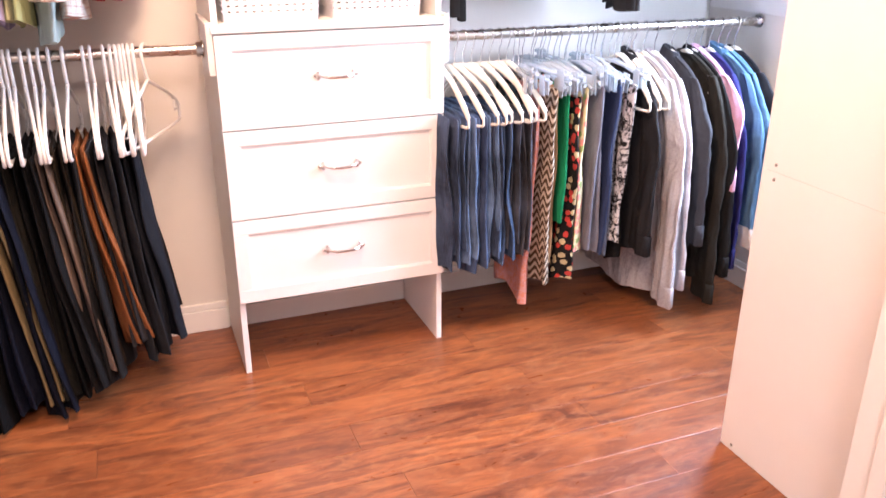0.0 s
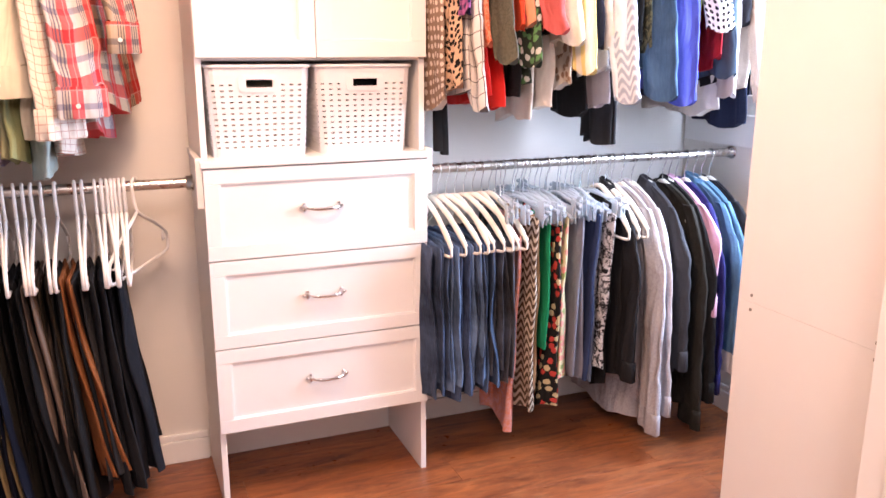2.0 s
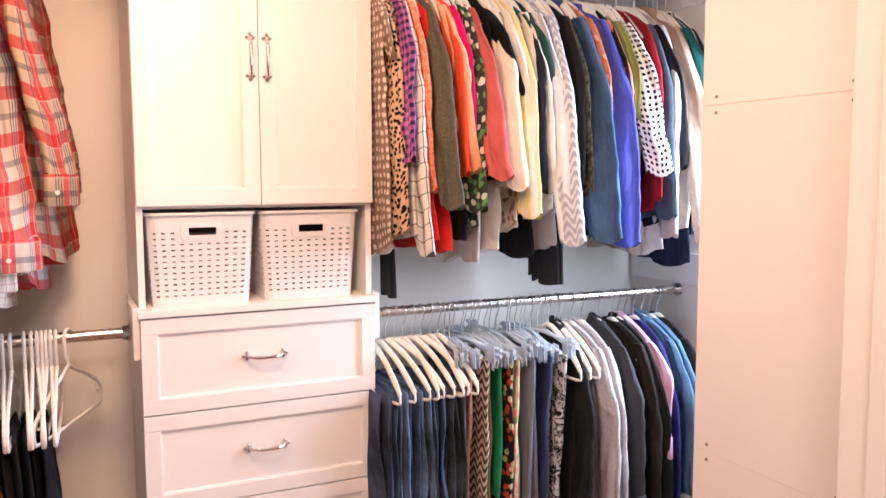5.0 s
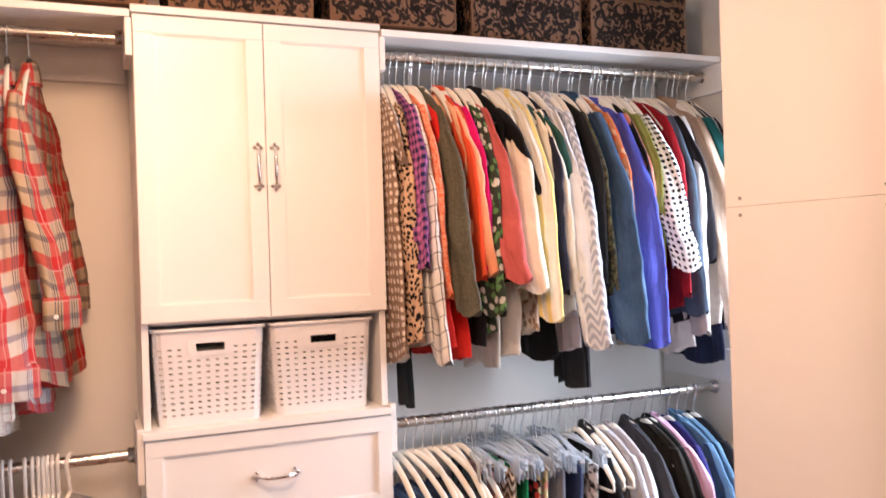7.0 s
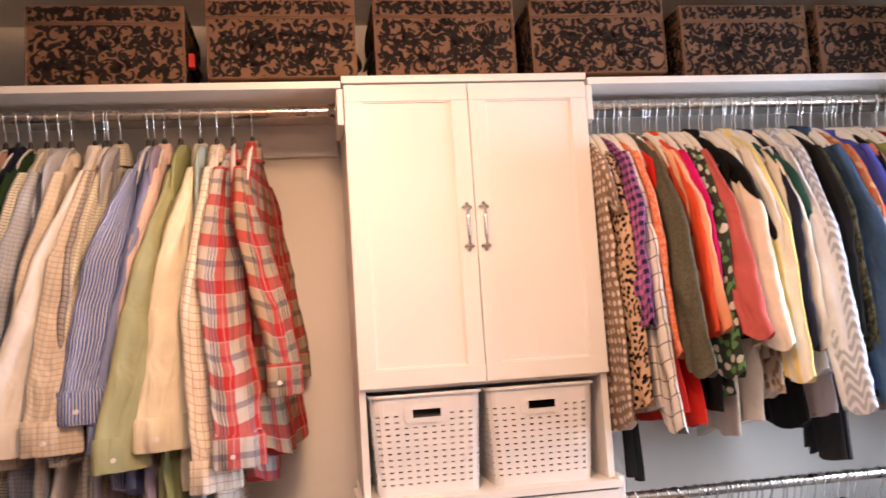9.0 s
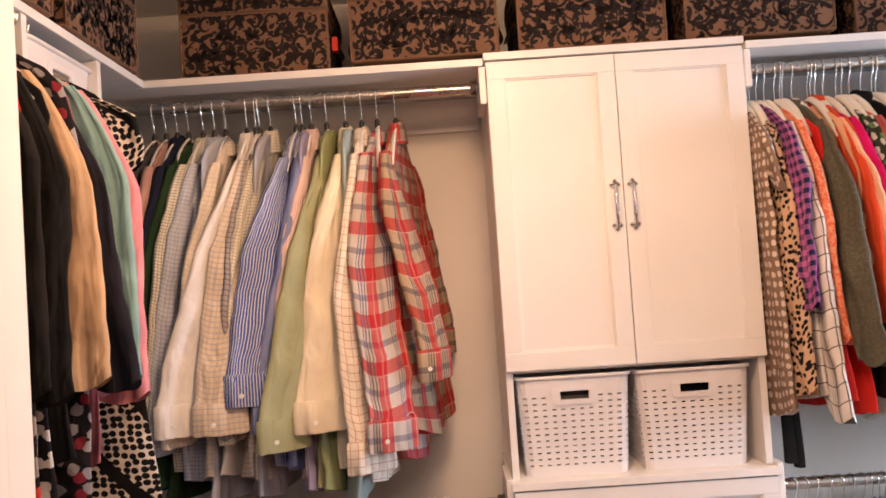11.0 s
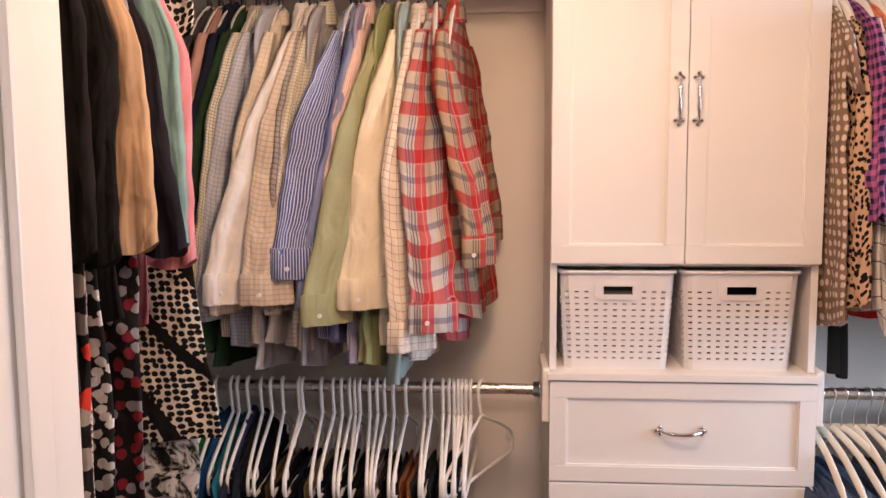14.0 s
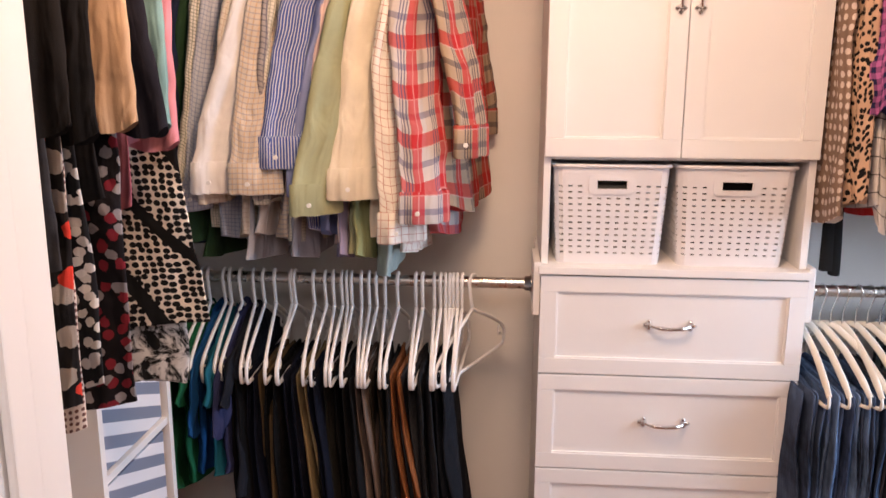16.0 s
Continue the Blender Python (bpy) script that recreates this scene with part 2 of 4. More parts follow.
def tube(points, radius, n=8, bm=None, flat=1.0):
    """Round bar swept along points."""
    pts = [Vector(p) for p in points]
    rings = []
    side = None
    for i, p in enumerate(pts):
        d = (pts[min(i + 1, len(pts) - 1)] - pts[max(i - 1, 0)]).normalized()
        if side is None:
            side = d.orthogonal().normalized()
        side = (side - d * side.dot(d)).normalized()
        up = d.cross(side)
        r = radius[i] if isinstance(radius, (list, tuple)) else radius
        rings.append([p + (side * math.cos(2 * math.pi * k / n) + up * math.sin(2 * math.pi * k / n) * flat) * r for k in range(n)])
    return loft(rings, bm)


def arc(cx, cz, r, a0, a1, steps, y=None):
    return [(0, cx + r * math.cos(radians(a0 + (a1 - a0) * i / steps)), cz + r * math.sin(radians(a0 + (a1 - a0) * i / steps))) for i in range(steps + 1)]


def smooth_line(pts, steps=6):
    """Catmull-Rom through points."""
    P = [Vector(p) for p in pts]
    P = [P[0] * 2 - P[1]] + P + [P[-1] * 2 - P[-2]]
    out = []
    for i in range(1, len(P) - 2):
        for s in range(steps):
            t = s / steps
            a, b, c, d = P[i - 1], P[i], P[i + 1], P[i + 2]
            out.append(0.5 * ((2 * b) + (c - a) * t + (2 * a - 5 * b + 4 * c - d) * t * t + (3 * b - a - 3 * c + d) * t ** 3))
    out.append(P[-2])
    return out


# ---- the room ----
BACK, RIGHT, LEFT, FRONT, TOP = 0.36, 1.525, -1.53, -1.24, 2.36


def structure(name, bm, material):
    return tagged(part(name, bm, material), name.replace("_", " "), kind="structure")


structure("wall_north", box(LEFT - 0.1, RIGHT + 0.1, BACK, BACK + 0.1, 0, TOP, 0), WALL)
structure("wall_west", box(LEFT - 0.1, LEFT, FRONT - 0.12, BACK, 0, TOP, 0), WALL)
# east wall with a window opening
WY0, WY1, WZ0, WZ1 = -0.80, -0.12, 0.80, 1.95
for nm, b in (("wall_east", (FRONT - 0.12, WY0, 0, TOP)), ("wall_east", (WY1, BACK, 0, TOP)), ("wall_east", (WY0, WY1, 0, WZ0)), ("wall_east", (WY0, WY1, WZ1, TOP))):
    structure(nm, box(RIGHT, RIGHT + 0.1, b[0], b[1], b[2], b[3], 0), WALL)
w1 = tagged(new("window_1"), "white closet window with daylight", kind="structure")
for a in ((WY0, WY0 + 0.03, WZ0, WZ1), (WY1 - 0.03, WY1, WZ0, WZ1), (WY0 + 0.03, WY1 - 0.03, WZ0, WZ0 + 0.03), (WY0 + 0.03, WY1 - 0.03, WZ1 - 0.03, WZ1)):
    part("window_frame", box(RIGHT + 0.03, RIGHT + 0.07, *a, 0.002), TRIM, w1)
JL, JR, HEAD = -0.836, 0.713, 2.06
structure("wall_south", box(LEFT - 1.2, JL - 0.02, FRONT - 0.12, FRONT, 0, TOP, 0), WALL)
structure("wall_south", box(JR + 0.02, RIGHT + 1.2, FRONT - 0.12, FRONT, 0, TOP, 0), WALL)
structure("wall_south", box(JL - 0.02, JR + 0.02, FRONT - 0.12, FRONT, HEAD + 0.02, TOP, 0), WALL)
structure("ceiling", box(-2.8, 2.8, -5.3, BACK + 0.1, TOP, TOP + 0.1, 0), CEIL)
# bedroom shell behind the camera
structure("wall_bedroom_west", box(-2.8, -2.7, -5.2, FRONT - 0.12, 0, TOP, 0), WALL)
structure("wall_bedroom_east", box(2.7, 2.8, -5.2, FRONT - 0.12, 0, TOP, 0), WALL)
structure("wall_bedroom_south", box(-2.8, 2.8, -5.3, -5.2, 0, TOP, 0), WALL)

# door jambs and casings
d1 = tagged(new("door_1"), "white painted door lining with moulded casing", kind="structure")
for s, x in ((1, JL), (-1, JR)):
    part("jamb", box(min(x, x - s * 0.02), max(x, x - s * 0.02), FRONT - 0.125, FRONT + 0.004, 0, HEAD + 0.02, 0.002), TRIM, d1)
    part("stop", box(min(x + 0.001 * s, x + s * 0.011), max(x + 0.001 * s, x + s * 0.011), FRONT - 0.095, FRONT - 0.058, 0, HEAD, 0.003), TRIM, d1)
    for y0, y1 in ((FRONT - 0.142, FRONT - 0.125),):
        part("casing", box(min(x - s * 0.006, x - s * 0.076), max(x - s * 0.006, x - s * 0.076), y0, y1, 0, HEAD + 0.09, 0.004), TRIM, d1)
        part("casing_bead", box(min(x - s * 0.05, x - s * 0.074), max(x - s * 0.05, x - s * 0.074), y0 - 0.008, y0 - 0.0005, 0, HEAD + 0.085, 0.003), TRIM, d1)
part("jamb", box(JL, JR, FRONT - 0.125, FRONT + 0.004, HEAD, HEAD + 0.02, 0.002), TRIM, d1)
part("casing", box(JL - 0.006, JR + 0.006, FRONT - 0.142, FRONT - 0.125, HEAD + 0.006, HEAD + 0.08, 0.004), TRIM, d1)


def baseboard(x0, x1, y0, y1):
    ax = x1 - x0 > y1 - y0
    bb = tagged(part("baseboard", box(x0, x1, y0, y1, 0, 0.075, 0.003), TRIM), "white moulded baseboard", kind="structure")
    part("cap", box(x0 + (0 if ax else 0.003 if x0 < 0 else 0.005), x1 - (0 if ax else 0.005 if x0 < 0 else 0.003), y0 + (0.005 if ax else 0), y1, 0.0755, 0.098, 0.004), TRIM, bb)


baseboard(LEFT, -0.325, BACK - 0.014, BACK)
baseboard(0.325, RIGHT, BACK - 0.014, BACK)
baseboard(-0.30, 0.30, BACK - 0.014, BACK)
baseboard(RIGHT - 0.014, RIGHT, -0.84, BACK - 0.015)
baseboard(LEFT, LEFT + 0.014, -1.2, BACK - 0.015)

# ---- drawer tower ----
W = 0.319


def shaker(x0, x1, z0, z1, y, rail, parent, name):
    """Framed front: rails and a sunk panel."""
    f = part(name, box(x0 + rail - 0.004, x1 - rail + 0.004, y + 0.008, y + 0.018, z0 + rail - 0.004, z1 - rail + 0.004, 0), WHITE, parent)
    part("rail", box(x0, x1, y, y + 0.018, z0, z0 + rail, 0.0015), WHITE, f)
    part("rail", box(x0, x1, y, y + 0.018, z1 - rail, z1, 0.0015), WHITE, f)
    part("stile", box(x0, x0 + rail, y, y + 0.018, z0 + rail, z1 - rail, 0.0012), WHITE, f)
    part("stile", box(x1 - rail, x1, y, y + 0.018, z0 + rail, z1 - rail, 0.0012), WHITE, f)
    bead = bmesh.new()
    b = 0.004
    for q in ((x0 + rail, x1 - rail, z0 + rail, z0 + rail + b), (x0 + rail, x1 - rail, z1 - rail - b, z1 - rail), (x0 + rail, x0 + rail + b, z0 + rail + b, z1 - rail - b), (x1 - rail - b, x1 - rail, z0 + rail + b, z1 - rail - b)):
        box(q[0], q[1], y + 0.003, y + 0.0085, q[2], q[3], 0.0012, bead)
    part("bead", bead, WHITE, f)
    return f


def pull(cx, cz, y, upright, parent):
    """Bow handle with flared feet."""
    half = 0.050
    pts = smooth_line([(-half, -0.006, 0), (-half * 0.93, -0.014, 0.0), (-half * 0.6, -0.023, -0.002), (0, -0.027, -0.003), (half * 0.6, -0.023, -0.002), (half * 0.93, -0.014, 0), (half, -0.006, 0)], 6)
    rad = [0.0036 + 0.0022 * max(0, 1 - abs(abs(p.x) - 0.026) / 0.008) + 0.0012 * (abs(p.x) < 0.022) for p in pts]
    bm = tube(pts, rad, 10)
    for s in (-1, 1):
        tube([(s * half, -0.0001, 0), (s * half, -0.004, 0), (s * half, -0.007, 0), (s * half, -0.012, 0)], [0.0095, 0.0095, 0.006, 0.0048], 12, bm)
        for ox, oz in ((0.0095, 0), (0, 0.0085), (0, -0.0085)):
            tube([(s * (half + ox), -0.0001, oz), (s * (half + ox), -0.004, oz), (s * (half + ox), -0.0065, oz)], [0.0058, 0.0058, 0.0025], 10, bm)
    m = Matrix.Translation((cx, y, cz)) @ (Matrix.Rotation(radians(90), 4, "Y") if upright else Matrix.Identity(4))
    bmesh.ops.transform(bm, matrix=m, verts=bm.verts)
    part("handle", bm, CHROME, parent, "polished nickel bow handle")


base = thing("drawer_unit", 0, 0, 0, "white three-drawer closet unit standing on side panels", "drawer unit")
for s in (-1, 1):
    part("side_panel", box(min(s * W, s * (W - 0.017)), max(s * W, s * (W - 0.017)), 0.019, BACK - 0.001, 0, 1.012, 0.001), WHITE, base)
part("back_panel", box(-W + 0.018, W - 0.018, BACK - 0.02, BACK - 0.014, 0.24, 1.012, 0), WHITE, base)
part("bottom_panel", box(-W + 0.018, W - 0.018, 0.02, BACK - 0.021, 0.245, 0.262, 0.001), WHITE, base)
part("top_panel", box(-W - 0.006, W + 0.006, -0.006, BACK - 0.001, 1.0135, 1.032, 0.002), WHITE, base)
for z0, z1 in ((0.757, 1.009), (0.500, 0.753), (0.243, 0.496)):
    f = shaker(-W, W, z0, z1, 0.0, 0.040, base, "drawer_front")
    pull(0, (z0 + z1) / 2 + 0.006, 0.008, False, f)

upper = thing("wall_cabinet", 0, 0, 1.032, "white two-door shaker cabinet above an open shelf", "cabinet")
UZ = 1.032
for s in (-1, 1):
    part("side_panel", box(min(s * W, s * (W - 0.017)), max(s * W, s * (W - 0.017)), 0.024, BACK - 0.001, 0.001, 2.069 - UZ, 0.001), WHITE, upper)
part("top_panel", box(-W - 0.004, W + 0.004, 0.004, BACK - 0.001, 2.070 - UZ, 2.089 - UZ, 0.002), WHITE, upper)
part("shelf", box(-W + 0.018, W - 0.018, 0.026, BACK - 0.016, 1.292 - UZ, 1.308 - UZ, 0.001), WHITE, upper)
part("back_panel", box(-W + 0.018, W - 0.018, BACK - 0.015, BACK - 0.009, 0.002, 2.067 - UZ, 0), WHITE, upper)
for x0, x1, hx in ((-W + 0.001, -0.0011, -0.022), (0.0011, W - 0.001, 0.022)):
    f = shaker(x0, x1, 1.300 - UZ, 2.065 - UZ, 0.005, 0.044, upper, "door")
    pull(hx, 1.69 - UZ, 0.005, True, f)

# ---- shelves, cleats, rods ----
SH = 2.075
for x0, x1 in ((LEFT + 0.001, -W - 0.006), (W + 0.006, RIGHT - 0.001)):
    s = tagged(part("shelf_board", box(x0, x1, 0.0, BACK - 0.001, SH - 0.019, SH, 0.002), WHITE), "long white melamine shelf on the back wall", "shelf")
    c = tagged(part("cleat", box(x0 + 0.002, x1 - 0.002, BACK - 0.017, BACK - 0.001, SH - 0.115, SH - 0.0195, 0.002), WHITE), "white cleat board under the shelf", "cleat")
tagged(part("shelf_board", box(LEFT + 0.001, -1.165, -1.2, -0.002, SH - 0.019, SH, 0.002), WHITE), "white melamine shelf along the side wall", "shelf")
tagged(part("cleat", box(RIGHT - 0.017, RIGHT - 0.001, -0.10, BACK - 0.02, 0.99, 1.10, 0.002), WHITE), "white cleat board on the side wall", "cleat")
tagged(part("cleat", box(RIGHT - 0.017, RIGHT - 0.001, -0.10, BACK - 0.02, SH - 0.115, SH - 0.0195, 0.002), WHITE), "white cleat board on the side wall", "cleat")


def rod(a, b, label, hook=True):
    """Hanging rod with end cups and fixing plates."""
    a, b = Vector(a), Vector(b)
    d = (b - a).normalized()
    r = tagged(part("closet_rod", tube([a, b], 0.0145, 20), STEEL), label, "closet rod", "closet rods")
    for p, q in ((a, 1), (b, -1)):
        part("end_cup", tube([p + d * q * 0.001, p + d * q * 0.004, p + d * q * 0.0041, p + d * q * 0.018, p + d * q * 0.019], [0.024, 0.024, 0.0195, 0.0195, 0.0146], 20), STEEL, r)
    return r


RY = 0.09
for z in (SH - 0.053, 0.965):
    rod((-W - 0.019, RY, z), (LEFT + 0.001, RY, z), "brushed nickel rod carrying shirts or white hangers")
    rod((W + 0.019, RY, z), (RIGHT - 0.001, RY, z), "brushed nickel rod full of hanger hooks")
    for s in (-1, 1):
        x0, x1 = sorted((s * (W + 0.001), s * (W + 0.018)))
        tagged(part("rod_bracket", box(x0, x1, 0.006, 0.175, z - 0.06, z + (0.075 if z < 1.5 else 0.0335), 0.003), WHITE), "white rod mounting block on the cabinet side", "bracket", "rod brackets")

# ---- baskets ----
def round_rect(hx, hy, r, n=5):
    pts = []
    for cx, cy, a in ((hx - r, hy - r, 0), (-hx + r, hy - r, 90), (-hx + r, -hy + r, 180), (hx - r, -hy + r, 270)):
        for i in range(n + 1):
            t = radians(a + 90 * i / n)
            pts.append((cx + r * math.cos(t), cy + r * math.sin(t)))
    return pts


def along(poly, s):
    """The point at length s round a closed polygon."""
    n = len(poly)
    for i in range(n):
        a, b = Vector(poly[i]), Vector(poly[(i + 1) % n])
        l = (b - a).length
        if s <= l or i == n - 1:
            return a + (b - a) * min(1, s / max(l, 1e-9))
        s -= l


def basket(x, y, z):
    b = thing("storage_basket", x, y, z, "white woven-look plastic storage basket with handle slot", "basket", "baskets on the open shelf")
    H = 0.243
    lo, hi = round_rect(0.126, 0.141, 0.022), round_rect(0.139, 0.158, 0.026)
    per = sum((Vector(lo[i]) - Vector(lo[(i + 1) % len(lo)])).length for i in range(len(lo)))
    perh = sum((Vector(hi[i]) - Vector(hi[(i + 1) % len(hi)])).length for i in range(len(hi)))
    cols = 48
    us = []
    for c in range(cols):
        us += [c / cols, (c + 0.43) / cols]
    zs, rows = [0.0, 0.026], 12
    z0, pitch = 0.026, 0.0152
    for r in range(rows):
        zs += [z0 + pitch * r + 0.0037, z0 + pitch * (r + 1)]
    zs += [H]
    bm = bmesh.new()
    grid = []
    for zz in zs:
        k = zz / H
        row = []
        for u in us:
            p = along(lo, u * per) * (1 - k) + along(hi, u * perh) * k
            row.append(bm.verts.new((p.x, p.y, zz)))
        grid.append(row)
    n = len(us)
    for j in range(len(zs) - 1):
        for i in range(n):
            k = (i + 1) % n
            hole = i % 2 == 0 and j >= 1 and j % 2 == 1 and j < len(zs) - 2
            c = (grid[j][i].co + grid[j + 1][k].co) / 2
            on_handle = abs(c.y) > 0.12 and abs(c.x) < 0.055 and c.z > 0.178
            slot = abs(c.y) > 0.12 and abs(c.x) < 0.040 and 0.186 < c.z < 0.213
            if (hole and not on_handle) or slot:
                continue
            bm.faces.new((grid[j][i], grid[j][k], grid[j + 1][k], grid[j + 1][i]))
    bm.faces.new([v for v in grid[0]][::-1])
    body = part("body", bm, PLASTIC, b)
    so = body.modifiers.new("wall", "SOLIDIFY")
    so.thickness, so.offset = 0.0035, 0.0
    rim = []
    for off, zz in ((0.000, H - 0.004), (0.006, H - 0.003), (0.0065, H + 0.004), (0.003, H + 0.006), (-0.004, H + 0.005), (-0.004, H - 0.003)):
        rim.append([(p[0] * (1 + off / 0.13), p[1] * (1 + off / 0.155), zz) for p in hi])
    part("rim", loft(rim + [rim[0]], cap=(False, False)), PLASTIC, b)
    for s in (-1, 1):
        yy = s * 0.1555
        outer, inner = round_rect(0.055, 0.0235, 0.012), round_rect(0.039, 0.0105, 0.006)
        rr = [[(p[0], yy + s * d, 0.199 + p[1]) for p in q] for q, d in ((outer, -0.004), (outer, 0.003), (inner, 0.004), (inner, -0.006))]
        part("handle_frame", loft(rr, cap=(False, False), smooth=False), PLASTIC, b)
    return b


bk = basket(-0.154, 0.186, UZ + 0.001)
copy_thing(bk, pose(0.1405, 0.186, UZ + 0.001, 0, 0, 0.5))
blanket = thing("folded_blanket", -0.154, 0.185, UZ + 0.006, "beige grey folded blanket inside a basket", "blanket")
for k in range(4):
    part("fold", box(-0.100, 0.100 - 0.004 * k, -0.118 + 0.003 * k, 0.115, 0.048 * k, 0.048 * k + 0.046, 0.018), cloth("blanket_wool", (0.30, 0.27, 0.22)), blanket)

# near-black filler added so the right basket's slot looks dark inside
towels = thing("folded_towels", 0.1405, 0.186, UZ + 0.006, "dark filler folds added for the dark inside of a basket", "towels")
for k in range(4):
    part("fold", box(-0.102, 0.102 - 0.004 * k, -0.118 + 0.003 * k, 0.115, 0.050 * k, 0.050 * k + 0.048, 0.018), cloth("dark_filler_cloth", (0.02, 0.02, 0.022)), towels)

# ---- patterned storage boxes ----
def box_cloth():
    n = Nodes("tan_canvas", 0.85, 0, 0.2)
    col = n.mix(n.band(n.noise(n.obj(), 7.0, 4), 0.3, 0.7), (0.175, 0.092, 0.055), (0.225, 0.125, 0.078))
    w = n.math("ADD", n.noise(n.scaled(n.obj(), (900, 900, 120)), 1.0, 1), n.noise(n.scaled(n.obj(), (120, 120, 900)), 1.0, 1))
    n.bump(w, 0.3, 0.001)
    return n.done(col)


CANVAS = box_cloth()
INK = painted("black_print", (0.032, 0.025, 0.023), 0.9, 0.2, 0.2, 0.08)


def scrolls(w, h, rng, bm, place, tight=1.0):
    """Curling vines with leaves, printed on a face of w by h; place maps (a, b) to 3D."""
    def strip(pts, wid):
        prev = None
        for i, p in enumerate(pts):
            d = (pts[min(i + 1, len(pts) - 1)] - pts[max(i - 1, 0)])
            if d.length < 1e-7:
                continue
            s = Vector((-d.y, d.x)).normalized() * wid[i]
            q = [p + s, p - s]
            if any(abs(a.x) > w / 2 or abs(a.y) > h / 2 for a in q):
                prev = None
                continue
            cur = [bm.verts.new(place(a.x, a.y)) for a in q]
            if prev:
                bm.faces.new((prev[0], prev[1], cur[1], cur[0]))
            prev = cur

    def leaf(p, ang, ln):
        d, s = Vector((math.cos(ang), math.sin(ang))), Vector((-math.sin(ang), math.cos(ang)))
        pts = [p + d * ln * t for t in (0, 0.2, 0.45, 0.7, 1.0)]
        strip(pts, [0.001, ln * 0.24, ln * 0.30, ln * 0.18, 0.0006])

    cols = max(1, round(w / 0.046 / tight))
    rows = max(1, round(h / 0.047))
    for i in range(cols):
        for j in range(rows):
            c = Vector(((i + 0.5 + rng.uniform(-0.25, 0.25) + 0.25 * (j % 2 * 2 - 1)) * w / cols - w / 2, (j + 0.5 + rng.uniform(-0.22, 0.22)) * h / rows - h / 2))
            hand, a0, R = rng.choice((-1, 1)), rng.uniform(0, 6.28), rng.uniform(0.022, 0.030)
            pts, wid = [], []
            for k in range(22):
                t = k / 21
                r = R * (1 - 0.74 * t)
                a = a0 + hand * t * 5.0
                pts.append(c + Vector((math.cos(a), math.sin(a))) * r)
                wid.append(0.0012 + 0.0030 * math.sin(math.pi * min(1, t * 1.15)) ** 0.7)
            strip(pts, wid)
            tail = [pts[0] + Vector((math.cos(a0 - hand * 1.2 + hand * q * 0.35), math.sin(a0 - hand * 1.2 + hand * q * 0.35))) * q * 0.013 for q in range(5)]
            strip(tail, [0.0035, 0.003, 0.0025, 0.002, 0.001])
            for q in range(12):
                a = a0 + hand * (q * 0.62 + rng.uniform(-0.2, 0.2))
                leaf(c + Vector((math.cos(a), math.sin(a))) * R * rng.uniform(0.95, 1.15), a + hand * rng.uniform(0.4, 1.2), rng.uniform(0.014, 0.027))
            for q in range(2):
                a = rng.uniform(0, 6.28)
                leaf(c + Vector((math.cos(a), math.sin(a))) * R * 0.35, a + 1.0, 0.009)


def trunk(x, y, z, rz, seed, label, w=0.368, d=0.30, h=0.207):
    rng = random.Random(seed)
    t = thing("storage_box", x, y, z, label, "storage box", "boxes on the top shelf", rz)
    lid = 0.046
    part("body", box(-w / 2, w / 2, -d / 2, d / 2, 0.0, h - lid, 0.004), CANVAS, t)
    part("lid", box(-w / 2 - 0.004, w / 2 + 0.004, -d / 2 - 0.005, d / 2 + 0.004, h - lid + 0.001, h, 0.005), CANVAS, t)
    bm = bmesh.new()
    e = 0.0012
    scrolls(w - 0.003, h - lid - 0.002, rng, bm, lambda a, b: (a, -d / 2 - e, (h - lid) / 2 + b))
    scrolls(w - 0.001, lid - 0.004, rng, bm, lambda a, b: (a, -d / 2 - 0.005 - e, h - lid / 2 + b), 0.62)
    for s in (-1, 1):
        scrolls(d - 0.004, h - lid - 0.002, rng, bm, lambda a, b: (s * (w / 2 + e), a, (h - lid) / 2 + b))
        scrolls(d - 0.004, lid - 0.004, rng, bm, lambda a, b: (s * (w / 2 + 0.004 + e), a, h - lid / 2 + b), 0.62)
    bm.normal_update()
    part("vine_print", bm, INK, t, "black scrolling vine print")
    pipe = bmesh.new()
    for zz, o in ((0.004, 0.001), (h - lid - 0.002, 0.002)):
        q = round_rect(w / 2 + o, d / 2 + o, 0.006, 3)
        pts = [(p[0], p[1], zz) for p in q]
        tube(pts + [pts[0]], 0.0022, 6, pipe)
    for sx in (-1, 1):
        tube([(sx * (w / 2 + 0.001), -d / 2 - 0.001, 0.004), (sx * (w / 2 + 0.001), -d / 2 - 0.001, h - lid)], 0.002, 6, pipe)
    part("piping", pipe, CANVAS, t)
    for s in (-1, 1):
        pts = smooth_line([(s * (w / 2 + 0.002), -0.05, 0.10), (s * (w / 2 + 0.018), -0.02, 0.075), (s * (w / 2 + 0.018), 0.02, 0.075), (s * (w / 2 + 0.002), 0.05, 0.10)], 4)
        part("strap", tube(pts, 0.008, 6, flat=0.35), BLACKP, t, "black webbing strap")
    return t


LBL = "tan fabric storage box with black scroll print on top shelf"
